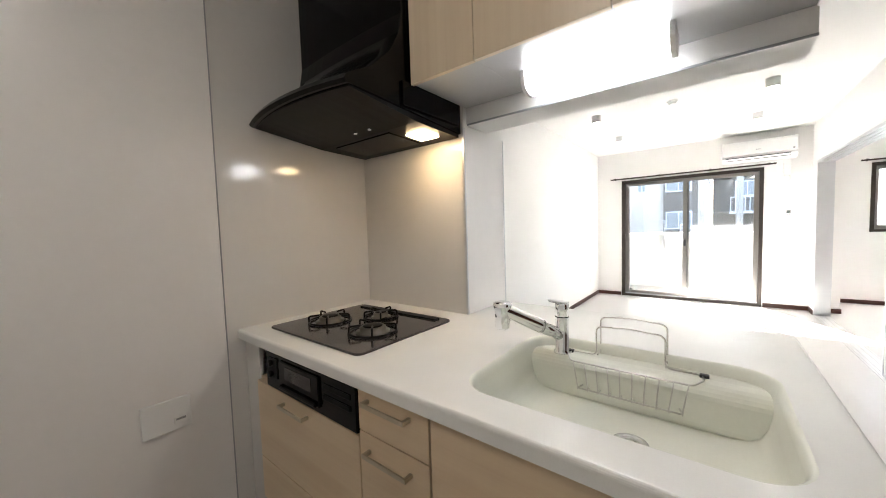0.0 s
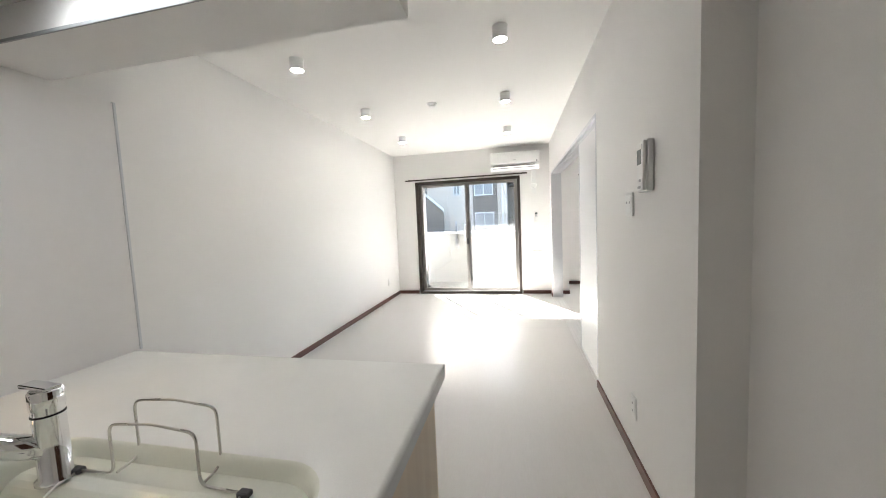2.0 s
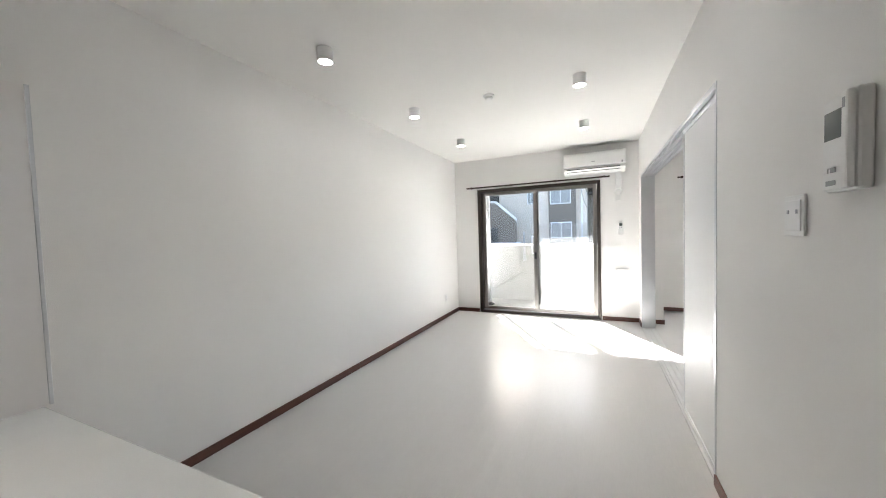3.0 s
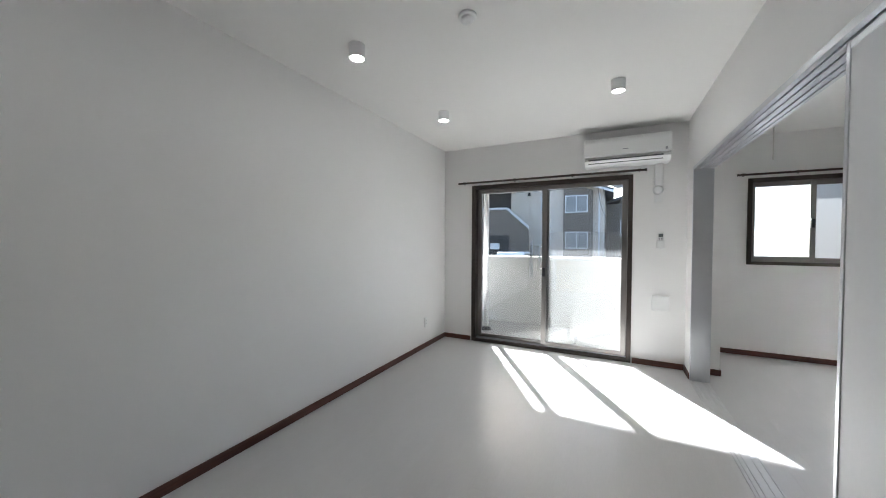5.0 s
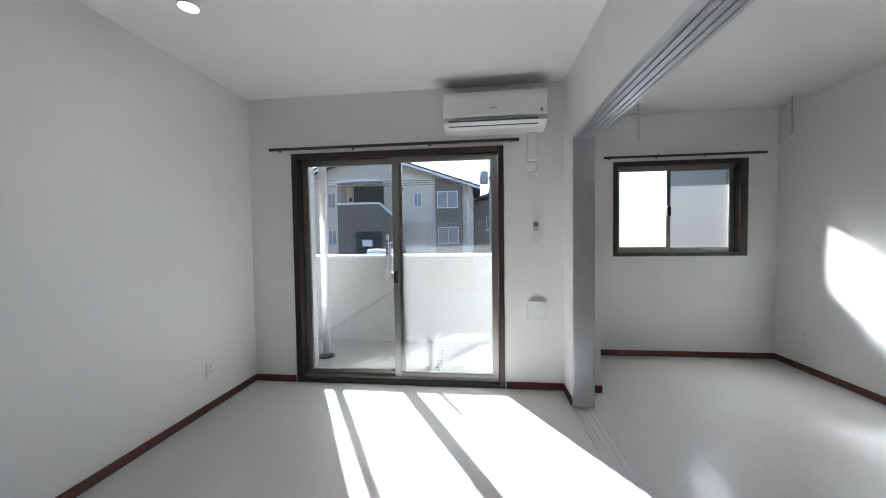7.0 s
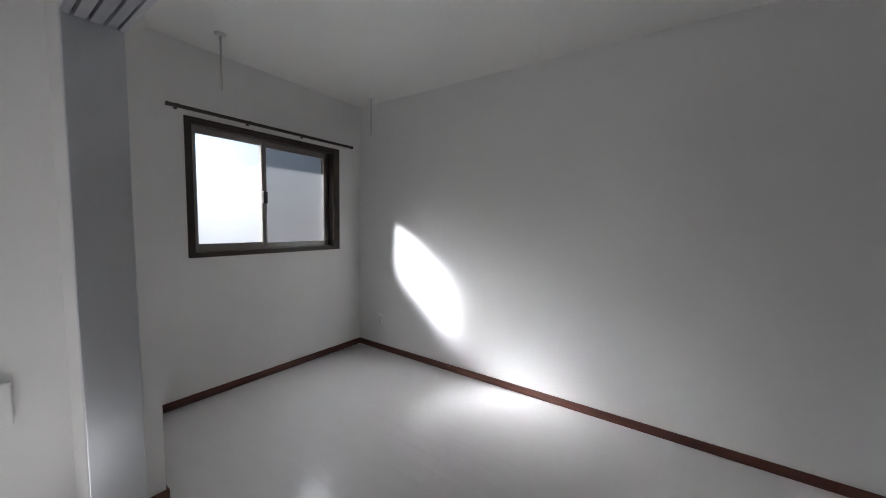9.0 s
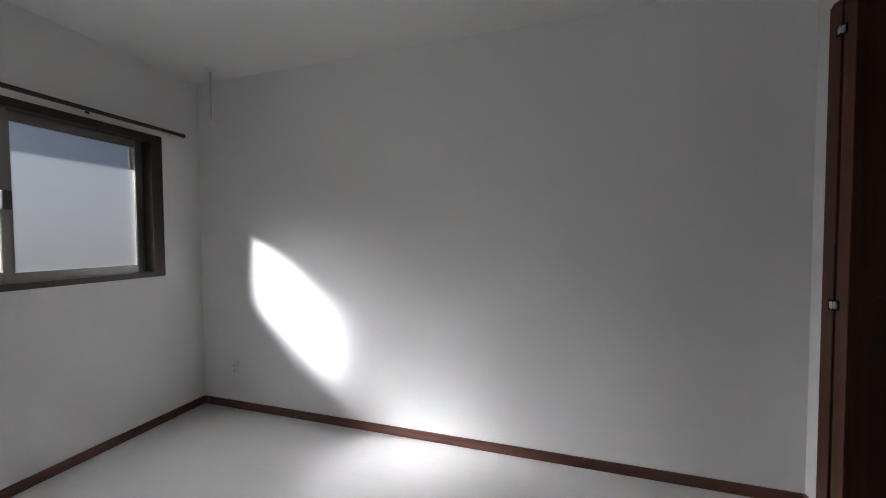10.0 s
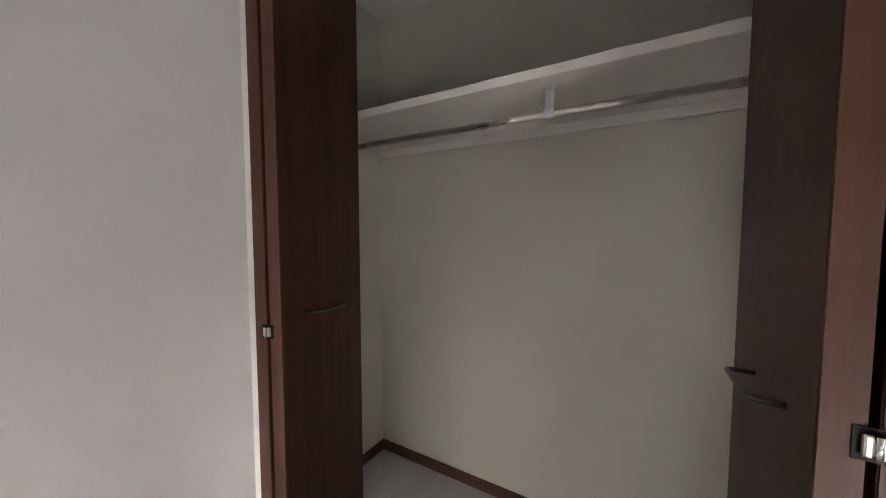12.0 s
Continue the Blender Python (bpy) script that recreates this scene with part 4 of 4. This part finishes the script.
for i, y in enumerate((-0.015, 0.013, 0.041)):
    part("button", add_box(bmesh.new(), -0.0365, -0.0335, y - 0.009, y + 0.009, -0.066, -0.054, 0.001), GREYP if i == 1 else PLASTIC, ic)
part("speaker_grille", add_box(bmesh.new(), -0.0348, -0.0338, 0.005, 0.042, -0.096, -0.084), GREYP, ic)


def wall_plate(name, at, turn, label, category, marks, half=0.036):
    t = thing(name, at, label, category, "", turn)
    part("plate", add_box(bmesh.new(), -half, half, -0.008, -0.001, -0.061, 0.061, 0.003), PLASTIC, t)
    part("insert", add_box(bmesh.new(), 0.013 - half, half - 0.013, -0.011, -0.0075, -0.046, 0.046, 0.002), PLASTIC, t)
    for x, z in marks:
        part("mark", add_box(bmesh.new(), x - 0.006, x + 0.006, -0.0125, -0.0105, z - 0.006, z + 0.006, 0.001), GREYP, t)
    return t


wall_plate("light_switch", (XR, 3.155, 1.295), -90, "white wide double light switch on the partition", "light switch", [(-0.024, 0.012), (0.024, 0.012)], 0.056)
wall_plate("power_outlet", (XR, 3.09, 0.235), -90, "white power outlet low on the partition", "power outlet", [(0.0, 0.02), (0.0, -0.02)])
wall_plate("power_outlet", (0, 6.755, 0.258), 90, "white power outlet low beside the balcony window", "power outlet", [(0.0, 0.02), (0.0, -0.02)])
wall_plate("power_outlet", (BX, 7.88, 0.26), -90, "white power outlet low on the bedroom wall", "power outlet", [(0.0, 0.02), (0.0, -0.02)])

# ---- bedroom ----
for x in (3.60, 4.93):
    t = thing("laundry_hook", (x, 7.88, H), "slim white rod hanging from the ceiling for laundry", "laundry hook", "laundry hooks")
    part("base", add_lathe(bmesh.new(), [(0.035, 0), (0.035, -0.008), (0.015, -0.014)], (0, 0, 0), "z", 20), PLASTIC, t)
    part("rod", add_tube(bmesh.new(), [(0, 0, -0.012), (0, 0, -0.36)], 0.006, 10), STEEL, t)
    part("ring", add_tube(bmesh.new(), [(0.022 * math.cos(radians(a)), 0, -0.38 + 0.022 * math.sin(radians(a))) for a in range(90, 451, 24)], 0.004, 6), PLASTIC, t)


def bifold(at, turn, s, catch):
    """A folded pair of closet leaves standing out from the front; s: side on which the second leaf lies."""
    t = thing("closet_door", at, "dark walnut folding closet door, folded open", "folding door", "folding closet doors", turn)
    for k in range(2):
        x0 = s * (0.048 * k)
        x1 = x0 + s * 0.039
        bm = bmesh.new()
        add_prism(bm, [(0.0, 0.012), (0.415, 0.012), (0.415, 2.16), (0.407, 2.178), (0.39, 2.187), (0.0, 2.195)], "x", min(x0, x1), max(x0, x1), 0.002)
        leaf = part("leaf", bm, WALNUT, t)
        part("edge_band", add_box(bmesh.new(), min(x0, x1) + 0.001, max(x0, x1) - 0.001, 0.415, 0.4185, 0.014, 2.158), WALNUT_EDGE, leaf, "reddish brown edge band")
    for z in (0.25, catch, 2.06):
        part("hinge", add_box(bmesh.new(), min(s * 0.032, s * 0.055), max(s * 0.032, s * 0.055), 0.4205, 0.427, z - 0.013, z + 0.013, 0.003), STEEL, t, "bright steel hinge")
        part("hinge_plate", add_box(bmesh.new(), min(s * 0.026, s * 0.062), max(s * 0.026, s * 0.062), 0.4187, 0.4204, z - 0.019, z + 0.019, 0.0005), SATIN, t)
        part("hinge_pin", add_tube(bmesh.new(), [(s * 0.0435, 0.428, z - 0.014), (s * 0.0435, 0.428, z + 0.014)], 0.004, 8), CHROME, t)
    part("handle", add_tube(bmesh.new(), rounded([(0, 0.165, 1.105), (-s * 0.04, 0.165, 1.105), (-s * 0.04, 0.31, 1.115), (0, 0.32, 1.115)], 0.008, 3), 0.0045, 8), NICKEL, t)
    return t


bifold((4.645, 4.125, FZ), 15, 1, 1.08)
bifold((3.53, 4.125, FZ), 0, -1, 1.13)
frame_c = tagged(new("door_3"), "dark walnut closet door frame", "door frame", "", "structure")
box("casing", 4.775, 4.80, CY - 0.11, CY + 0.008, FZ, 2.16, WALNUT, frame_c, 0.002)
box("casing", 3.28, 3.305, CY - 0.11, CY + 0.008, FZ, 2.16, WALNUT, frame_c, 0.002)
box("casing", 3.305, 4.775, CY - 0.11, CY + 0.008, 2.14, 2.16, WALNUT, frame_c, 0.002)

shelf = thing("closet_shelf", (4.04, CB, 1.764), "white closet shelf board with a lipped front", "shelf")
part("board", add_box(bmesh.new(), -1.038, 1.038, 0.001, 0.505, -0.012, 0.012, 0.002), SHELFW, shelf)
part("front_lip", add_box(bmesh.new(), -1.038, 1.038, 0.505, 0.523, -0.016, 0.016, 0.003), SHELFW, shelf)
part("ledger", add_box(bmesh.new(), -1.038, 1.038, 0.001, 0.02, -0.055, -0.0125, 0.002), SHELFW, shelf)
rod = thing("hanging_rod", (4.04, 3.94, 1.667), "steel clothes rod hung below the closet shelf", "clothes rod")
part("bar", add_tube(bmesh.new(), [(-1.038, 0, 0), (1.038, 0, 0)], 0.0125, 14), STEEL, rod)
for x in (-0.055,):
    bm = bmesh.new()
    add_box(bm, x - 0.014, x + 0.014, -0.003, 0.003, 0.0, 0.082, 0.001)
    add_box(bm, x - 0.022, x + 0.022, -0.03, 0.03, 0.078, 0.0825, 0.001)
    add_box(bm, x - 0.016, x + 0.016, -0.017, 0.017, -0.016, 0.016, 0.006)
    part("bracket", bm, SILVER, rod)
for s in (-1.035, 1.035):
    part("socket", add_lathe(bmesh.new(), [(0.028, -0.004), (0.026, 0.004), (0.016, 0.008)] if s < 0 else [(0.016, -0.008), (0.026, -0.004), (0.028, 0.004)], (s, 0, 0), "x", 16), STEEL, rod)

# ---- outside ----
GZ = -0.9
wall("ground", [(-400, 400, 8.70, 700, -1.4, GZ), (-400, -1.0, -60, 8.70, -1.4, GZ)], ASPHALT, "grey asphalt ground around the building", "ground")
FY = 29.3


def facade_window(parent, x0, x1, z0, z1, y, bars=1):
    w = box("window", x0, x1, y - 0.06, y + 0.02, z0, z1, TRIMW, parent, 0.01)
    n = bars + 1
    for i in range(n):
        a, b = x0 + 0.07 + (x1 - x0 - 0.08) * i / n, x0 + 0.01 + (x1 - x0 - 0.08) * (i + 1) / n
        box("pane", a, b, y - 0.075, y - 0.059, z0 + 0.07, z1 - 0.07, FARGLASS, w)


def facade():
    h = thing("apartment_building", (0, FY, GZ), "two-storey grey apartment building with an outside stair", "building")
    w = part("wall", add_prism(bmesh.new(), [(-14.0, 0.0), (1.57, 0.0), (1.57, 5.75), (-6.2, 8.4), (-14.0, 5.7)], "y", 0.0, 8.0), FACADE, h)
    part("roof", add_prism(bmesh.new(), [(-14.8, 5.45), (-6.2, 8.42), (2.15, 5.55), (2.15, 5.75), (-6.2, 8.68), (-14.8, 5.7)], "y", -0.7, 8.6), ROOF, h)
    part("verge_trim", add_prism(bmesh.new(), [(-14.8, 5.36), (-6.2, 8.34), (2.15, 5.46), (2.15, 5.62), (-6.2, 8.52), (-14.8, 5.54)], "y", -0.75, -0.701), TRIMW, h)
    part("dark_bay", add_prism(bmesh.new(), [(-1.1, 0), (0.85, 0), (0.85, 5.75), (-1.1, 6.4)], "y", -0.30, -0.001), FACADED, h, "dark grey siding bay")
    for z in (1.62, 4.40):
        facade_window(h, -9.37, -8.70, z, z + 1.2, 0.0)
    facade_window(h, -2.75, -2.15, 4.35, 5.45, 0.0)
    facade_window(h, -0.98, 0.52, 4.22, 5.44, -0.30)
    facade_window(h, -0.95, 0.56, 1.66, 2.86, -0.30)
    # outside stair: dark parapet with a white coping falling to one side
    part("stair_wall", add_prism(bmesh.new(), [(-7.9, 0), (-3.3, 0), (-3.3, 3.07), (-4.9, 4.5), (-7.9, 4.5)], "y", -1.7, -1.5), FACADED, h)
    part("stair_coping", add_prism(bmesh.new(), [(-7.9, 4.5), (-4.9, 4.5), (-3.3, 3.07), (-3.3, 3.25), (-4.85, 4.64), (-7.9, 4.64)], "y", -1.75, -1.45), TRIMW, h)
    box("landing", -7.9, -4.9, -1.5, -0.001, 3.2, 3.4, FACADE, h)
    # no real hollow: a dark slab whose colour gives the opening's shade
    box("stair_opening_shade", -7.3, -5.0, -0.06, -0.002, 3.41, 6.0, RECESS, h)
    box("stair_roof", -8.0, -4.7, -1.8, -0.002, 6.05, 6.25, TRIMW, h)
    box("stair_side", -8.05, -7.9, -1.7, -0.001, 0, 6.05, FACADE, h)
    # entrance as a flat slab too, its shade put into the colour
    box("entrance_shade", -6.6, -4.7, -1.73, -1.701, 0, 2.6, RECESS, h)
    box("sign_board", -6.1, -5.4, -1.80, -1.731, 1.57, 2.02, TRIMW, h)
    box("drain_pipe", 1.2, 1.3, -0.12, -0.001, 0, 5.6, TRIMW, h)
    for x, z in ((-7.55, 4.9), (-3.6, 5.6)):
        box("outside_lamp", x - 0.1, x + 0.1, -0.2, -0.001, z, z + 0.25, SATIN, h, 0.03)


facade()


def far_house():
    h = thing("house", (0, 34.0, GZ), "grey house with a white balcony down the street", "building")
    box("wall", 1.62, 12.0, 0, 9.0, 0, 5.2, FACADED, h)
    part("roof", add_prism(bmesh.new(), [(1.6, 5.2), (7.3, 7.0), (12.6, 5.2), (12.6, 5.4), (7.3, 7.25), (1.6, 5.4)], "y", -0.5, 9.5), ROOF, h)
    facade_window(h, 2.9, 4.3, 3.9, 5.0, 0.0)
    facade_window(h, 5.0, 6.4, 3.2, 4.6, 0.0)
    b = box("balcony", 2.6, 6.6, -1.2, -0.001, 2.6, 2.8, TRIMW, h)
    for i in range(16):
        box("balcony_bar", 2.62 + 0.26 * i, 2.67 + 0.26 * i, -1.2, -1.15, 2.8, 3.75, TRIMW, b)
    box("balcony_rail", 2.6, 6.6, -1.21, -1.14, 3.75, 3.82, TRIMW, b)


far_house()


def car(at, turn, label):
    t = thing("car", at, label, "car", "", turn)
    bm = bmesh.new()
    add_prism(bm, [(-1.6, 0.25), (1.6, 0.25), (1.68, 0.55), (1.62, 0.85), (1.05, 0.98), (0.55, 1.55), (0.4, 1.62), (-1.45, 1.62), (-1.58, 1.5), (-1.66, 0.9)], "y", -0.72, 0.72, 0.06)
    body = part("body", bm, CARW, t)
    for s in (-1, 1):
        bm = bmesh.new()
        add_prism(bm, [(-1.4, 1.02), (0.85, 1.02), (0.45, 1.5), (-1.4, 1.5)], "y", s * 0.715, s * 0.73)
        part("side_window", bm, CARG, body)
    bm = bmesh.new()
    add_prism(bm, [(1.02, 1.02), (0.56, 1.55), (0.58, 1.56), (1.05, 1.03)], "y", -0.62, 0.62)
    part("windscreen", bm, CARG, body)
    for x in (-1.0, 1.05):
        for s in (-1, 1):
            w = part("wheel", add_lathe(bmesh.new(), [(0.2, -0.08), (0.28, -0.08), (0.29, 0), (0.28, 0.08), (0.2, 0.08)], (x, s * 0.66, 0.29), "y", 20), RUBBER, t)
            part("rim", add_lathe(bmesh.new(), [(0.19, -0.085), (0.1, -0.07), (0.1, 0.07), (0.19, 0.085)], (x, s * 0.66, 0.29), "y", 16), STEEL, w)
    return t


car((-2.55, 21.6, GZ), 90, "white boxy car parked before the building")
car((4.3, 20.0, GZ), 70, "white car parked beside the street")

for x in (0.93,):
    t = thing("laundry_pole_arm", (x, 8.55, 1.0), "grey metal laundry pole arm on the parapet", "laundry arm", "laundry pole arms")
    part("arm", add_box(bmesh.new(), -0.018, 0.018, -0.05, -0.02, -0.16, 0.28, 0.006), SILVER, t)
    part("clamp", add_box(bmesh.new(), -0.03, 0.03, -0.055, -0.001, -0.29, -0.13, 0.005), SILVER, t)
    for k in range(4):
        part("hole_ring", add_lathe(bmesh.new(), [(0.014, -0.058), (0.014, -0.052)], (0, 0, 0.05 + 0.05 * k), "y", 12), SATIN, t)

# utility pole with its cables in front of the apartment building
pole = thing("utility_pole", (2.75, 24.0, GZ), "grey concrete utility pole with a transformer and cables", "utility pole")
part("post", add_lathe(bmesh.new(), [(0.16, 0.0), (0.11, 8.5), (0.10, 8.52)], (0, 0, 0), "z", 14), CONCRETE, pole)
for z in (6.6, 7.8):
    part("crossarm", add_box(bmesh.new(), -0.9, 0.9, -0.20, -0.12, z, z + 0.08, 0.01), GREYP, pole)
part("transformer", add_lathe(bmesh.new(), [(0.22, 5.1), (0.25, 5.13), (0.25, 5.75), (0.2, 5.82)], (-0.42, -0.05, 0), "z", 16), GREYP, pole)
for k, (z0, z1) in enumerate(((6.25, 5.45), (5.95, 5.4), (5.75, 5.3))):
    pts = [(-16 + 16 * i / 12, -0.14, z0 + (z1 - z0) * i / 12 - 0.35 * math.sin(math.pi * i / 12)) for i in range(13)]
    part("cable", add_tube(bmesh.new(), pts, 0.016, 6), WIRE, pole)
    pts = [(16 * i / 12, -0.14, z1 + 0.3 * i / 12 - 0.35 * math.sin(math.pi * i / 12)) for i in range(13)]
    part("cable", add_tube(bmesh.new(), pts, 0.016, 6), WIRE, pole)
for k, x in enumerate((-1.45, -1.2)):
    pts = [(x * (1 - i / 10), -0.14, 5.35 - 1.9 * math.sin(math.pi * (i / 10) ** 0.8) * (1 - 0.25 * k) - 0.25 * i / 10) for i in range(11)]
    part("slack_cable", add_tube(bmesh.new(), pts, 0.014, 6), WIRE, pole)

# ---- floor planks ----
plank_meshes = {}


def plank(x0, x1, y0, y1):
    w, l = round(x1 - x0, 4), round(y1 - y0, 4)
    if (w, l) not in plank_meshes:
        bm = bmesh.new()
        g = 0.00005
        e = 0.00015
        lo = [bm.verts.new(p) for p in ((g, g, -0.006), (w - g, g, -0.006), (w - g, l - g, -0.006), (g, l - g, -0.006))]
        mid = [bm.verts.new(p) for p in ((g, g, -e), (w - g, g, -e), (w - g, l - g, -e), (g, l - g, -e))]
        top = [bm.verts.new(p) for p in ((g + e, g + e, 0), (w - g - e, g + e, 0), (w - g - e, l - g - e, 0), (g + e, l - g - e, 0))]
        for a, b in ((lo, mid), (mid, top)):
            for i in range(4):
                bm.faces.new((a[i], a[(i + 1) % 4], b[(i + 1) % 4], b[i]))
        bm.faces.new(top)
        me = bpy.data.meshes.new("plank")
        bm.to_mesh(me)
        bm.free()
        me.materials.append(FLOOR)
        plank_meshes[(w, l)] = me
    ob = new("plank", plank_meshes[(w, l)])
    ob.location = (x0, y0, FZ)
    ob.parent = floor


def lay(x0, x1, y0, y1, width=0.101, length=1.82):
    i, x = 0, x0
    while x < x1 - 1e-6:
        xe = min(x + width, x1)
        if x1 - xe < 0.02:
            xe = x1
        y = y0
        ye = y0 + length * (((i * 7) % 5 + 1) / 5.0)
        while y < y1 - 1e-6:
            if y1 - ye < 0.1:
                ye = y1
            plank(x, xe, y, ye)
            y, ye = ye, min(ye + length, y1)
        x, i = xe, i + 1


lay(0.0, XR, SOUTH, YW)
lay(XR, 2.92, SOUTH, 2.475)
lay(XP, 3.05, CY, YW - 0.023)
lay(3.05, BX, CB, BY)
